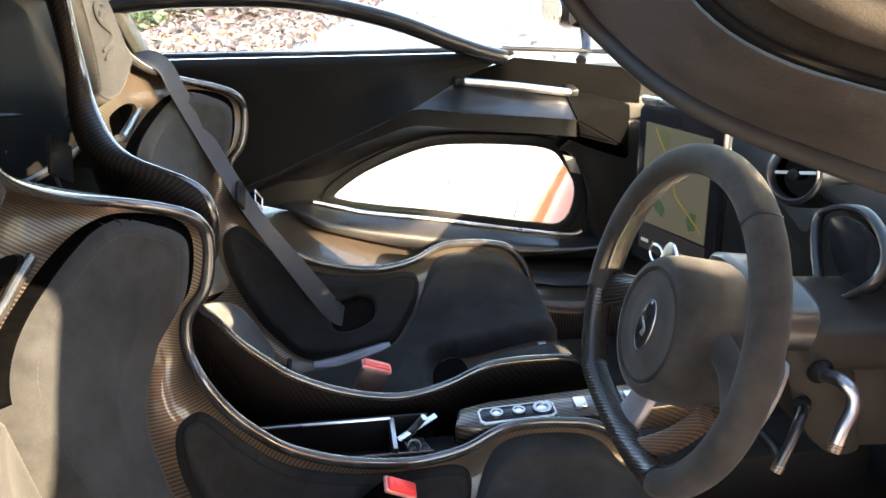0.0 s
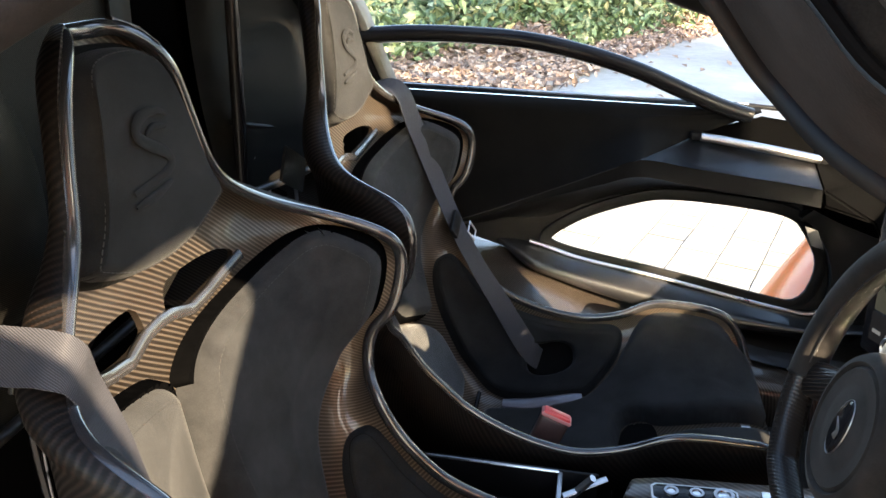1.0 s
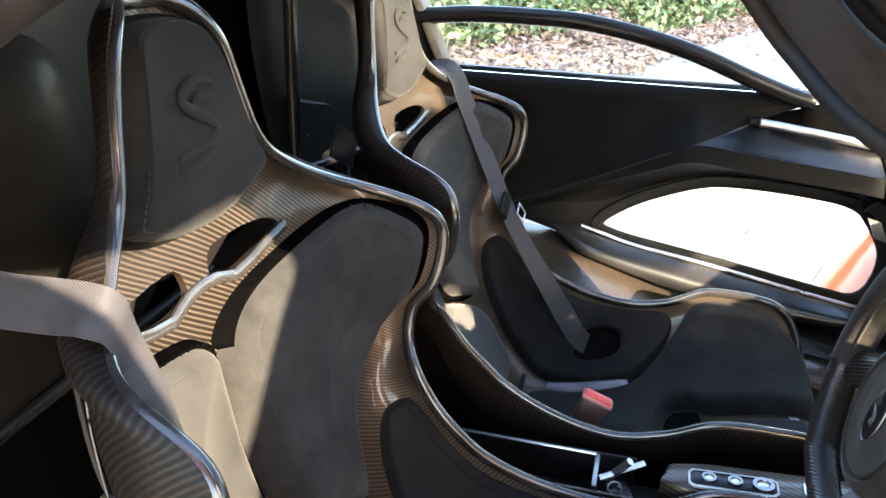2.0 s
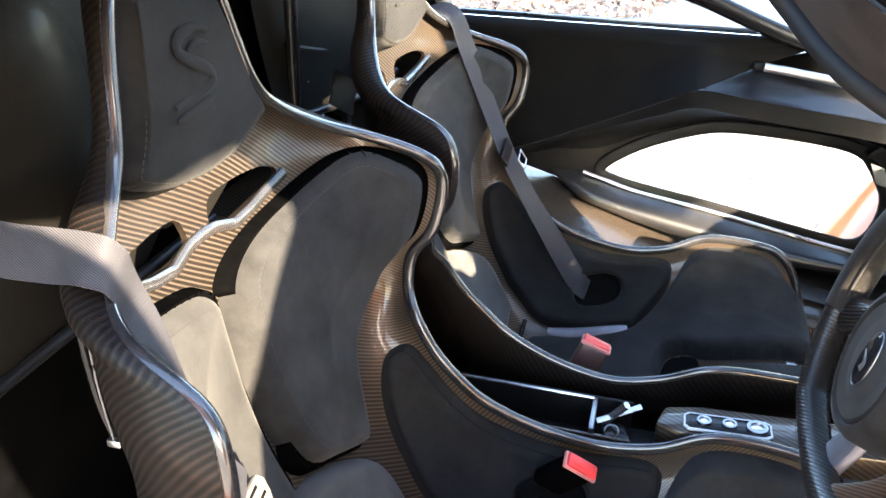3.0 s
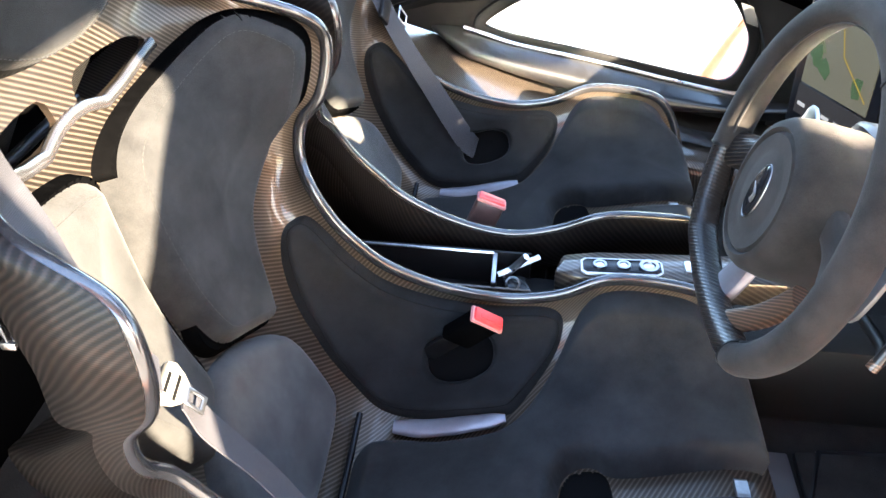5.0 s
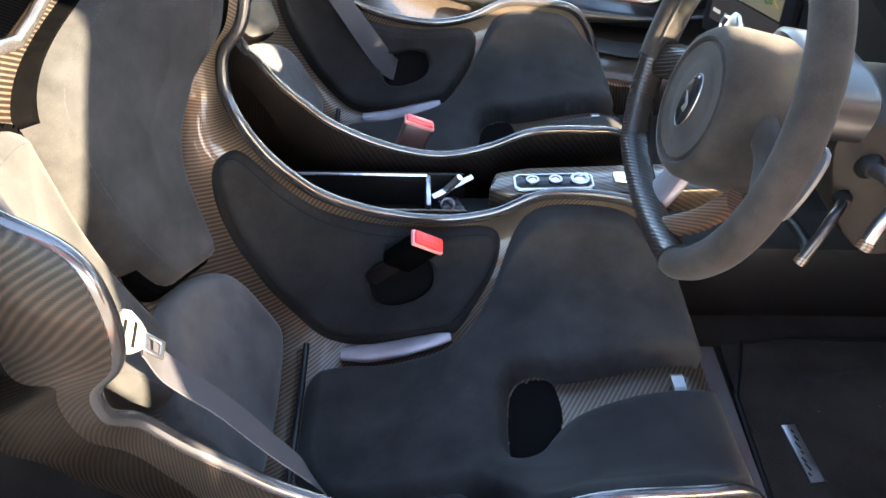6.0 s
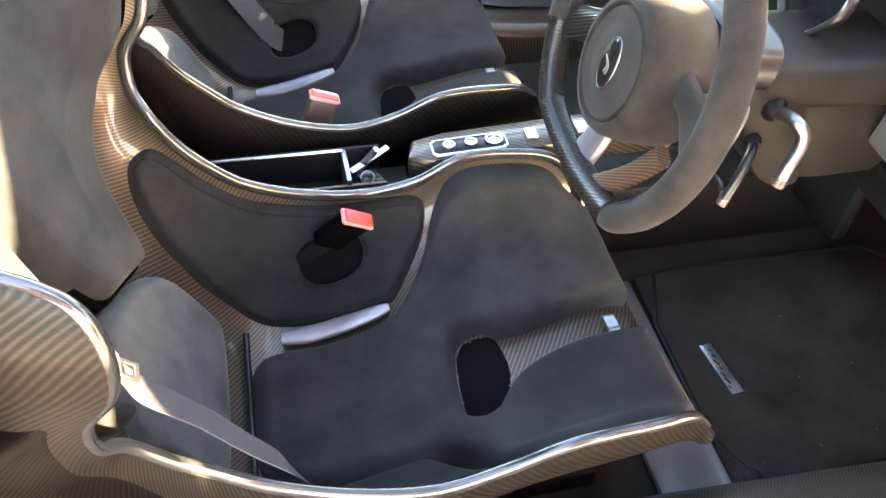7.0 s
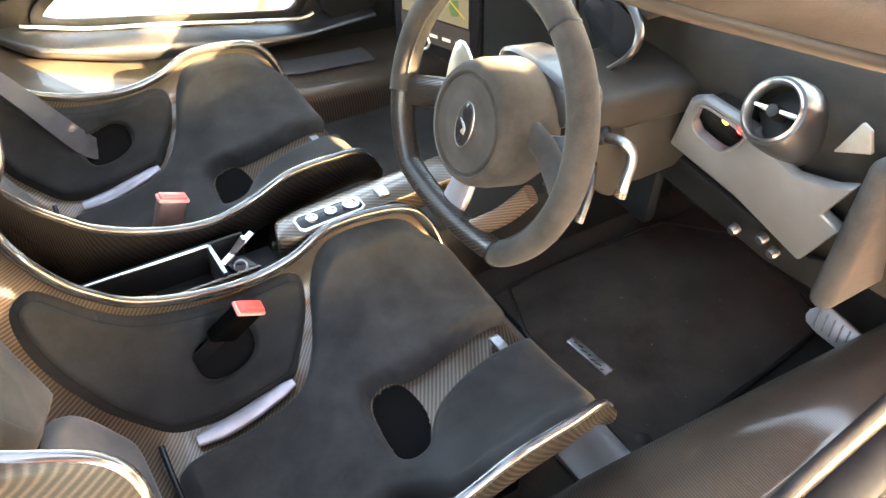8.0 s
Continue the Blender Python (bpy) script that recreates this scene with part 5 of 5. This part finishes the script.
def buckle(at, lean, label, shell):
    b = thing("belt_buckle", label, "seat belt buckle", "belt buckles", at=at)
    m = Matrix.Rotation(lean[0], 4, "X") @ Matrix.Rotation(lean[1], 4, "Y") @ Matrix.Rotation(lean[2], 4, "Z")
    part("body", block_bm((.046, .021, .070), (0, 0, 0), .006, m @ Matrix.Translation((0, 0, -.0375)), 3), shell, b)
    part("button_frame", block_bm((.049, .0225, .006), (0, 0, 0), .002, m @ Matrix.Translation((0, 0, -.002))), ROSE, b, "pale red frame round the button")
    part("button", block_bm((.044, .019, .010), (0, 0, 0), .003, m), RED, b, "red release button")
    part("button_face", block_bm((.032, .008, .002), (0, 0, 0), .0008, m @ Matrix.Translation((.002, -.001, .0052))), RED, b)
    part("strap", block_bm((.030, .006, .10), (0, 0, 0), .002, m @ Matrix.Translation((0, 0, -.115))), BLACK, b)
    return b


buckle((.003, .176, .252), (.34, .62, .0), "black seat belt buckle with a red button beside the driver seat", BLACK_HIDE)
buckle((-.006, .449 + .02, .246), (-.05, .34, 0), "dusty rose belt buckle with red button beside the passenger seat", DUSTY)

belt = thing("passenger_seat_belt", "grey webbing seat belt hanging across the passenger seat", "seat belt")
part("webbing", ribbon([(-.52, .87, .56), (-.43, .858, .635), (-.372, .850, .662), (-.340, .846, .648), (-.318, .848, .594), (-.272, .846, .490), (-.224, .822, .402), (-.182, .818, .330), (-.140, .820, .264), (-.100, .822, .200), (-.066, .824, .150), (-.040, .842, .122), (-.030, .86, .10)], [(-.3, -.2, .9), (-.1, -.3, .95), (.35, -.4, .85), (.8, -.45, .4), (.82, -.5, .25), (.82, -.5, .25), (.82, -.5, .25), (.82, -.5, .25), (.65, -.7, .3), (.35, -.85, .4), (.1, -.85, .5), (.0, -.7, .7), (.0, -.7, .7)], .041, count=100), WEB, belt, "grey woven belt webbing")
part("tongue", block_bm((.008, .052, .028), (0, 0, 0), .003, Matrix.Translation((-.228, .814, .414)) @ Matrix.Rotation(.5, 4, "X") @ Matrix.Rotation(-.4, 4, "Y")), BLACK, belt)
part("tongue_plate", sweep_bm(np.array([Matrix.Translation((-.206, .812, .400)) @ Matrix.Rotation(.5, 4, "X") @ Matrix.Rotation(-.4, 4, "Y") @ Vector(p) for p in ((.012, -.012, -.012), (.012, .012, -.012), (.012, .012, .014), (.012, -.012, .014))]), oval(.003, .0015, 8), (1, 0, .2), True), METAL, belt, "bright metal belt tongue")
belt2 = thing("driver_seat_belt", "grey webbing seat belt hanging over the driver seat shoulder", "seat belt")
part("webbing", ribbon([(-.57, -.190, .680), (-.50, -.190, .676), (-.428, -.192, .672), (-.383, -.193, .674), (-.346, -.197, .678), (-.333, -.188, .666), (-.332, -.176, .632), (-.318, -.177, .603), (-.305, -.182, .580), (-.290, -.187, .552), (-.274, -.190, .513), (-.252, -.180, .472)], [(.50, -.60, .62), (.50, -.60, .62), (.52, -.62, .58), (.55, -.62, .55), (.68, -.40, .60), (.80, -.10, .58), (.84, .12, .50), (.82, .24, .46), (.80, .35, .42), (.78, .42, .38), (.78, .45, .36), (.8, .4, .4)], .042, count=100), WEB, belt2, "grey woven belt webbing")
part("webbing", ribbon([(-.240, -.172, .448), (-.232, -.162, .400), (-.190, -.158, .339), (-.151, -.170, .300), (-.116, -.182, .268), (-.095, -.186, .22)], [(.75, .1, .6), (.70, .15, .65), (.55, .25, .75), (.45, .35, .75), (.4, .45, .7), (.4, .5, .6)], .036), WEB, belt2, "dark woven lap webbing")
TM = basis((-.247, -.176, .456), (.50, .16, -.70), (-.1, .85, .2))
part("tongue", slab_bm([(-.013, -.017), (-.004, -.020), (.007, -.015), (.014, -.009), (.014, .009), (.007, .015), (-.004, .020), (-.013, .017)], .010, TM @ Matrix.Translation((0, 0, -.005)), .003), CREAM, belt2, "pale plastic belt tongue")
part("tongue_plate", slab_bm([(.012, -.0085), (.036, -.0085), (.036, .0085), (.012, .0085)], .0025, TM, .0006, ([(.018, -.005), (.031, -.005), (.031, .005), (.018, .005)],)), DARKMETAL, belt2, "bright metal belt tongue")

for dx in (-.008, .002):
    part("tongue_slot", block_bm((.0035, .026 - .8 * abs(dx), .002), (0, 0, 0), .0005, TM @ Matrix.Translation((dx, -.002, .0042))), HOLE, belt2, "dark slot in the tongue")

# ---- floor mat, foot plate ----
mat = thing("floor_mat", "black carpet floor mat with a small metal badge", "floor mat", at=(0, 0, .016))
part("carpet", slab_bm(rounded([(.445, -.198), (.455, .205), (.60, .215), (.965, .21), (.97, -.14), (.80, -.165), (.62, -.18)], 0), .012, None, .004), CARPET, mat)
part("binding", sweep_bm(np.array([(x, y, .008) for x, y in rounded([(.445, -.198), (.455, .205), (.60, .215), (.965, .21), (.97, -.14), (.80, -.165), (.62, -.18)], 1)]), oval(.005, .006, 8), (0, 0, 1), True), BLACK, mat)
for i in range(14):
    part("lint", block_bm((.0032, .0009, .0006), (.50 + .031 * i % .42, -.15 + .113 * i % .33, .0135), .0003, Matrix.Rotation(1.7 * i, 4, "Z")), GREY, mat)
bdg = part("badge", block_bm((.020, .092, .003), (.513, .006, .0145), .001, Matrix.Rotation(.10, 4, "Z")), DARKMETAL, mat, "brushed metal badge")
for i in range(7):
    part("badge_bar", block_bm((.0022, .006 + .003 * (i % 3), .0008), (.510 + .002 * (i % 2), .040 - .0115 * i, .0163), .0003, Matrix.Rotation(.4, 4, "Z")), BLACK, bdg)
part("heel_stud", lathe_bm([(0, .016), (.008, .015), (.012, .012)], Matrix.Translation((.478, -.165, 0)), 16), BLACK, mat)
foot = thing("foot_rest", "grey textured foot rest plate on the footwell side", "foot rest")
FM = basis((.80, -.18, .14), (.15, -.62, .10), (.5, .1, .85))
part("plate", slab_bm(rounded([(-.013, .008), (.008, .029), (.030, .026), (.088, .002), (.088, -.026), (.064, -.032), (-.004, -.012)], 1), .010, FM, .003), GREY, foot)
for i in range(6):
    part("rib", block_bm((.0035, .030, .002), (0, 0, 0), .0008, FM @ Matrix.Translation((.008 + .013 * i, .006 - .0035 * i, .0102))), SATIN, foot)
under = thing("seat_base_panel", "satin grey panel on the floor before the driver seat", "floor panel")
part("panel", block_bm((.10, .40, .012), (.395, .0, .022), .003), GREY, under)
# slim latch frame on the panel beside the driver seat
latch = thing("latch_frame", "slim dark frame with a bright edge beside the driver seat", "trim", at=(-.385, -.17, .545))
loop = [(-.006, .0, .047), (.002, .0, .056), (.012, .0, .062), (.018, .0, .045), (.014, .0, -.05), (.008, .0, -.058), (-.002, .0, -.02)]
part("frame", sweep_bm(curve_points(loop, 60, True), oval(.0035, .005, 8), (0, 1, 0), True), GLOSS, latch)
part("edge", tube([(.004, -.006, .050), (.004, -.006, .0), (.009, -.006, -.056)], .0010, 20, 6), GREY, latch, "thin bright edge")
part("catch", block_bm((.014, .008, .008), (.009, -.004, -.060), .002), METAL, latch, "small bright catch")

# ---- outside ----
def soil(name, stops, scale, rough=.9, bump=.6, depth=.01):
    m = base_material(name, stops[0][1], rough)
    b = m.node_tree.nodes["Principled BSDF"]
    v = coords(m, 1.0)
    n1 = node(m, "ShaderNodeTexNoise", Scale=scale, Detail=8.0, Roughness=.7)
    n2 = node(m, "ShaderNodeTexNoise", Scale=scale * 14, Detail=5.0, Roughness=.7)
    link(m, v, n1.inputs["Vector"]), link(m, v, n2.inputs["Vector"])
    a = m.node_tree.nodes.new("ShaderNodeMath")
    a.operation = "MULTIPLY_ADD"
    a.inputs[1].default_value = .5
    link(m, n2.outputs["Fac"], a.inputs[0]), link(m, n1.outputs["Fac"], a.inputs[2])
    link(m, ramp(m, a.outputs[0], stops), b.inputs["Base Color"])
    bp = node(m, "ShaderNodeBump", Strength=bump, Distance=depth)
    link(m, n2.outputs["Fac"], bp.inputs["Height"]), link(m, bp.outputs["Normal"], b.inputs["Normal"])
    return m


def per_piece(name, stops, rough, fine=180.0, island=False, translucent=False):
    m = base_material(name, stops[0][1], rough)
    b = m.node_tree.nodes["Principled BSDF"]
    info = m.node_tree.nodes.new("ShaderNodeNewGeometry" if island else "ShaderNodeObjectInfo")
    c = ramp(m, info.outputs["Random Per Island" if island else "Random"], stops)
    n = node(m, "ShaderNodeTexNoise", Scale=fine, Detail=5.0)
    link(m, coords(m, 1.0), n.inputs["Vector"])
    mx = m.node_tree.nodes.new("ShaderNodeMix")
    mx.data_type, mx.blend_type = "RGBA", "MULTIPLY"
    mx.inputs["Factor"].default_value = .6
    link(m, c, mx.inputs["A"])
    link(m, ramp(m, n.outputs["Fac"], [(.3, (.6, .6, .6)), (.7, (1.2, 1.2, 1.2))]), mx.inputs["B"])
    link(m, mx.outputs["Result"], b.inputs["Base Color"])
    bp = node(m, "ShaderNodeBump", Strength=.4, Distance=.003)
    link(m, n.outputs["Fac"], bp.inputs["Height"]), link(m, bp.outputs["Normal"], b.inputs["Normal"])
    return m


ASPHALT = soil("worn_concrete", [(.45, (.17, .162, .15)), (.75, (.28, .27, .25)), (1.0, (.36, .345, .32))], .9)
LITTER = soil("leaf_soil", [(.45, (.045, .032, .020)), (.75, (.13, .085, .05)), (1.0, (.20, .14, .085))], 1.3, .95, .9, .03)
PAVER = per_piece("paver", [(0, (.19, .182, .171)), (.5, (.225, .217, .204)), (1, (.265, .255, .241))], .8)
JOINT = soil("paver_joint", [(.45, (.022, .020, .016)), (1.0, (.07, .062, .05))], 6)
DEAD = per_piece("dead_leaf", [(0, (.09, .055, .040)), (.4, (.20, .125, .085)), (.75, (.31, .22, .165)), (1, (.42, .35, .28))], .7, 60, True)
LEAF = per_piece("ivy_leaf", [(0, (.05, .085, .035)), (.45, (.11, .17, .07)), (.8, (.20, .25, .12)), (1, (.38, .36, .18))], .5, 60, True)
TWIG = soil("twig_bark", [(.45, (.05, .035, .024)), (1.0, (.14, .10, .07))], 9)


def bank_edge(x):
    """Where the leaf strip begins, beyond the drive."""
    return 5.05 + 2.2 * np.clip(x + .45, 0, 60) + .22 * np.sin(x * 2.3)


# one sheet of ground to the horizon, with a bank rising beyond the leaf strip
xs = np.concatenate([np.linspace(-400, -14, 12), np.linspace(-12, 12, 150), np.linspace(14, 400, 12)])
ys = np.concatenate([np.linspace(-400, -8, 10), np.linspace(-6, 14, 130), np.linspace(16, 400, 12)])
X, Y = np.meshgrid(xs, ys, indexing="ij")
edge = bank_edge(X) + 1.2
Z = GROUND - .055 + .0 * X
Z = Z + np.where(Y > edge, np.minimum((Y - edge) * .22, 2.5), 0)
bm = grid_bm(np.stack([X, Y, Z], -1))
bmesh.ops.recalc_face_normals(bm, faces=bm.faces)
ground = structure("ground", bm, ASPHALT, "worn pale concrete drive beside the car")
ground.data.materials.append(LITTER)
for f in ground.data.polygons:
    c = f.center
    if c.y > float(bank_edge(np.array(c.x))):
        f.material_index = 1


def leaf_cloud(name, material, count, seed, place, size, label, up=.6):
    """Many small folded leaves, joined into one object."""
    r = np.random.RandomState(seed)
    c = place(r, count)
    n = r.normal(size=(count, 3)) * (1 - up) + np.array([0, -.3, 1.0]) * up
    n /= np.linalg.norm(n, axis=1)[:, None]
    a = np.cross(n, r.normal(size=(count, 3)))
    a /= np.linalg.norm(a, axis=1)[:, None]
    b = np.cross(n, a)
    s = (size * r.uniform(.6, 1.4, count))[:, None]
    V = np.stack([c - a * s, c + b * s * .55 + n * s * .18, c + a * s, c - b * s * .55 + n * s * .18], 1).reshape(-1, 3)
    i = np.arange(count)[:, None] * 4
    F = np.concatenate([i + [0, 1, 2], i + [0, 2, 3]], 1).reshape(-1, 3)
    me = bpy.data.meshes.new(name)
    me.from_pydata(V.tolist(), [], F.tolist())
    me.materials.append(material)
    ob = new(name, me)
    return tagged(ob, label, name.replace("_", " "), kind="stuff")


def bank_z(x, y):
    e = bank_edge(x) + 1.2
    return GROUND - .055 + np.where(y > e, np.minimum((y - e) * .22, 2.5), 0)


def litter_place(r, n):
    x = r.uniform(-5.5, 2.2, n)
    y = bank_edge(x) - .1 - np.abs(r.normal(0, .18, n)) * (r.uniform(size=n) < .3) + np.abs(r.normal(0, 1.5, n))
    return np.stack([x, y, bank_z(x, y) + r.uniform(.005, .05, n)], -1)


def stray_place(r, n):
    x, y = r.uniform(-4, 5, n), r.uniform(3.6, 9.5, n)
    return np.stack([x, y, bank_z(x, y) + .012], -1)


def ivy_place(r, n):
    k = r.randint(0, 210, n)
    rr = np.random.RandomState(5)
    cx = rr.uniform(-4.5, 2.6, 210)
    cy = np.interp(cx, [-7.5, -1.6, -.9, 0, .5, 1.1, 2.4], [5.0, 5.9, 6.9, 7.3, 8.9, 10.8, 14.5]) + rr.uniform(0, 1, 210) ** 1.4 * 4.2
    ch = rr.uniform(.28, .75, 210) * np.clip((cy - 6.3) / 2.2, .5, 1.6)
    d = r.normal(size=(n, 3))
    d /= np.linalg.norm(d, axis=1)[:, None]
    d *= r.uniform(.45, 1.10, n)[:, None] ** .5
    x, y = cx[k] + d[:, 0] * ch[k] * 1.1, cy[k] + d[:, 1] * ch[k]
    return np.stack([x, y, bank_z(x, y) + np.abs(d[:, 2]) * ch[k] * 1.2], -1)


leaf_cloud("leaf_litter", DEAD, 34000, 3, litter_place, .036, "fallen brown and tan autumn leaves on the bank", .7)
leaf_cloud("stray_leaves", DEAD, 420, 8, stray_place, .035, "a few fallen brown leaves on the drive", .9)
leaf_cloud("ivy_bushes", LEAF, 120000, 6, ivy_place, .045, "dense green and yellowing ivy bushes on the bank", .45)
r = random.Random(9)
bm = bmesh.new()
for i in range(60):
    x = r.uniform(-7, 2)
    y = 7.6 + .9 * max(x + .5, 0) + r.uniform(0, 3)
    z = float(bank_z(np.array(x), np.array(y)))
    p = [(x, y, z), (x + r.uniform(-.2, .2), y + r.uniform(-.2, .2), z + .5), (x + r.uniform(-.5, .5), y + r.uniform(-.4, .4), z + r.uniform(.8, 1.5))]
    bm = join_bm(bm, tube(p, .012, 8, 5))
tagged(put_mesh("bare_twigs", bm, TWIG), "thin bare brown twigs among the bushes", "twigs", kind="stuff")
# trees on the sun's side, whose crowns shade the bank
def tree(x, y, high, wide, seed):
    t = thing("tree", "tall leafy tree on the sunny side of the drive", "tree", "trees by the drive", at=(x, y, GROUND - .05))
    r = np.random.RandomState(seed)
    trunk = sweep_bm(curve_points([(0, 0, 0), (.08, .05, high * .4), (-.05, .1, high * .8)], 20), oval(.16, .16, 10), (0, 1, 0), scale=np.linspace(1.2, .3, 20))
    for i in range(9):
        a, z = r.uniform(0, 6.28), high * r.uniform(.42, .75)
        e = np.array([math.cos(a), math.sin(a), .55]) * wide * r.uniform(.6, .9)
        trunk = join_bm(trunk, sweep_bm(curve_points([(0, .05, z), tuple(e * .5 + [0, 0, z]), tuple(e + [0, 0, z])], 10), oval(.05, .05, 6), (0, 1, .1), scale=np.linspace(1, .3, 10)))
    part("trunk", trunk, TWIG, t)
    n = 5200
    k = r.randint(0, 26, n)
    c = r.normal(size=(26, 3))
    c = c / np.linalg.norm(c, axis=1)[:, None] * r.uniform(.3, .95, 26)[:, None] * np.array([wide, wide, high * .24]) + [0, 0, high * .72]
    p = c[k] + r.normal(size=(n, 3)) * wide * .2
    cloud = leaf_cloud("crown", LEAF, n, seed + 1, lambda rr, m: p, .16, "", .3)
    for key in ("category", "kind"):
        if key in cloud:
            del cloud[key]
    cloud.parent = t
    return t


tree(10.2, -3.7, 11.0, 2.4, 21)

# the driver's door, swung up and forwards, and the plain outer body
lifted = thing("lifted_driver_door", "orange driver door swung up beside the windscreen, windows in it", "car door", at=(0, -.74, 0))
o = rounded([(.34, .36), (.375, .72), (.455, .96), (.52, 1.08), (.585, 1.17), (.57, 1.205), (.50, 1.235), (.40, 1.176), (.30, 1.115), (.02, 1.04), (-.25, 1.20), (-.15, 1.70), (.60, 2.02), (1.50, 2.08), (2.12, 1.86), (2.08, 1.42), (1.52, 1.40), (1.48, 1.27), (1.50, .36)], 1)
h1 = rounded([(.88, 1.41), (1.02, 1.45), (1.17, 1.60), (1.28, 1.59), (1.28, 1.69), (1.19, 1.81), (1.10, 1.85), (.97, 1.80), (.895, 1.74), (.90, 1.58)], 1)
h2 = rounded([(1.01, 1.09), (1.01, 1.23), (1.15, 1.26), (1.23, 1.22), (1.25, 1.12), (1.245, 1.03), (1.20, 1.03), (1.195, 1.12)], 1)
part("inner_panel", slab_bm(o, .03, xz(0), .006, (h1, h2)), TRIM_LEATHER, lifted, "dark brown inner door trim")
part("shut_face", slab_bm([(.40, .40), (.43, .72), (.52, .98), (.62, 1.15), (.96, 1.20), (.96, .98), (1.46, .98), (1.46, .40)], .005, xz(.0065), .002), ORANGE, lifted, "orange painted lower inner face")
part("outer_skin", slab_bm([(x, z) for x, z in o], .012, xz(-.034), .004, (h1, h2)), ORANGE, lifted, "orange painted outer skin")
post = [(-.48, 1.26), (-.16, 1.13), (.04, 1.06), (.20, 1.05), (.255, .97), (.277, .92), (.282, .80), (.30, .74), (.335, .70), (.35, .28), (.10, .28), (.08, .80), (-.05, .86), (-.48, .86)]
part("window_post", slab_bm(rounded(post, 1), .024, xz(.002), .005), ORANGE, lifted, "orange painted post")
for h in (h1, h2):
    part("window_frame", sweep_bm(np.array([(x, -.022, z) for x, z in h]), oval(.014, .028, 10, 3), (0, 1, 0), True), BLACK, lifted)


def body_bm(sections, n=30):
    P = []
    for x, half, low, top, power in sections:
        t = np.linspace(0, np.pi, n)
        c, s = np.cos(t), np.sin(t)
        P.append(np.stack([np.full(n, x), .2975 - half * np.sign(c) * np.abs(c) ** (2 / power), low + (top - low) * np.abs(s) ** (2 / power)], -1))
    P = np.array([curve_points(np.array(P)[:, j], 40) for j in range(n)]).transpose(1, 0, 2)
    bm = grid_bm(P)
    bmesh.ops.recalc_face_normals(bm, faces=bm.faces)
    return bm


structure("nose", body_bm([(1.03, .80, -.05, .57, 3.4), (1.25, .84, -.05, .52, 3.0), (1.55, .84, -.05, .43, 2.8), (1.85, .76, -.02, .32, 2.6), (2.05, .56, .0, .20, 2.4)]), ORANGE, "orange front body of the car")
structure("tail", body_bm([(-.69, .86, -.05, .86, 3.6), (-1.0, .96, -.05, .82, 3.2), (-1.5, .99, -.05, .72, 3.2), (-2.0, .92, -.02, .66, 3.2), (-2.25, .80, .05, .60, 3.0)]), ORANGE, "orange rear body of the car")
body = thing("front_wing", "orange painted front wing outside the passenger door", "car body panel", at=(0, 0, 0))
P = []
for x in np.linspace(.41, .80, 24):
    top = np.interp(x, [.41, .45, .50, .56, .70, 1.10], [.04, .12, .22, .33, .40, .40])
    P.append([(x, y, z) for y, z in curve_points([(1.15, top - .05), (1.20, top - .008), (1.27, top), (1.36, top - .06), (1.41, (top - .1) * .5), (1.41, -.11)], 20)])
bm = grid_bm(np.array(P))
bmesh.ops.solidify(bm, geom=bm.faces, thickness=.012)
bmesh.ops.recalc_face_normals(bm, faces=bm.faces)
part("skin", bm, ORANGE, body)
for i in range(3):
    part("vent_slot", block_bm((.04, .006, .006), (.62, 1.305, .345 - .014 * i), .001), BLACK, body)

# ---- pavers, each a stone of its own ----
paving = structure("pavement", block_bm((9.0, 3.7, .03), (.0, 2.45, GROUND - .0185), 0), JOINT, "sandy joints between grey concrete pavers")
pv = bmesh.new()
bmesh.ops.create_cube(pv, size=1)
bmesh.ops.scale(pv, vec=(.1375, .1325, .05), verts=pv.verts)
bmesh.ops.bevel(pv, geom=[e for e in pv.edges if e.verts[0].co.z > 0 and e.verts[1].co.z > 0], offset=.0025, segments=1, affect="EDGES")
pm = bpy.data.meshes.new("paver")
pv.to_mesh(pm)
pv.free()
pm.materials.append(PAVER)
rest = bmesh.new()
rr = random.Random(2)
n_own = 0
far_v, far_f = [], []
base = np.array([v.co for v in pm.vertices])
faces = [list(p.vertices) for p in pm.polygons]
turn = radians(-18.5)
for i in range(-40, 40):
    for j in range(-20, 50):
        u, v = i * .1405, (j + .5 * (i % 2)) * .1425 + .032
        x, y = u * math.cos(turn) - v * math.sin(turn), u * math.sin(turn) + v * math.cos(turn)
        if not (-4.4 < x < 4.4 and .80 < y < 4.1):
            continue
        z = GROUND - .025 + rr.uniform(-.003, .003)
        a = turn + rr.uniform(-.008, .008)
        if -.9 < x < 1.5 and 1.2 < y < 3.6 and n_own < 300:
            ob = new("paver", pm)
            ob.matrix_basis = Matrix.Translation((x, y, z)) @ Matrix.Rotation(a, 4, "Z")
            ob.parent = paving
            n_own += 1
        else:
            k = sum(len(v) for v in far_v)
            c, s = math.cos(a), math.sin(a)
            far_v.append(base @ np.array([[c, s, 0], [-s, c, 0], [0, 0, 1]]) + np.array([x, y, z]))
            far_f += [[q + k for q in f] for f in faces]
me = bpy.data.meshes.new("more_pavers")
me.from_pydata(np.concatenate(far_v).tolist(), [], far_f)
me.materials.append(per_piece("paver_far", [(0, (.19, .182, .171)), (.5, (.225, .217, .204)), (1, (.265, .255, .241))], .8, island=True))
more = new("more_pavers", me)
more.parent = paving
tagged(more, "grey concrete pavers further off", kind="stuff")
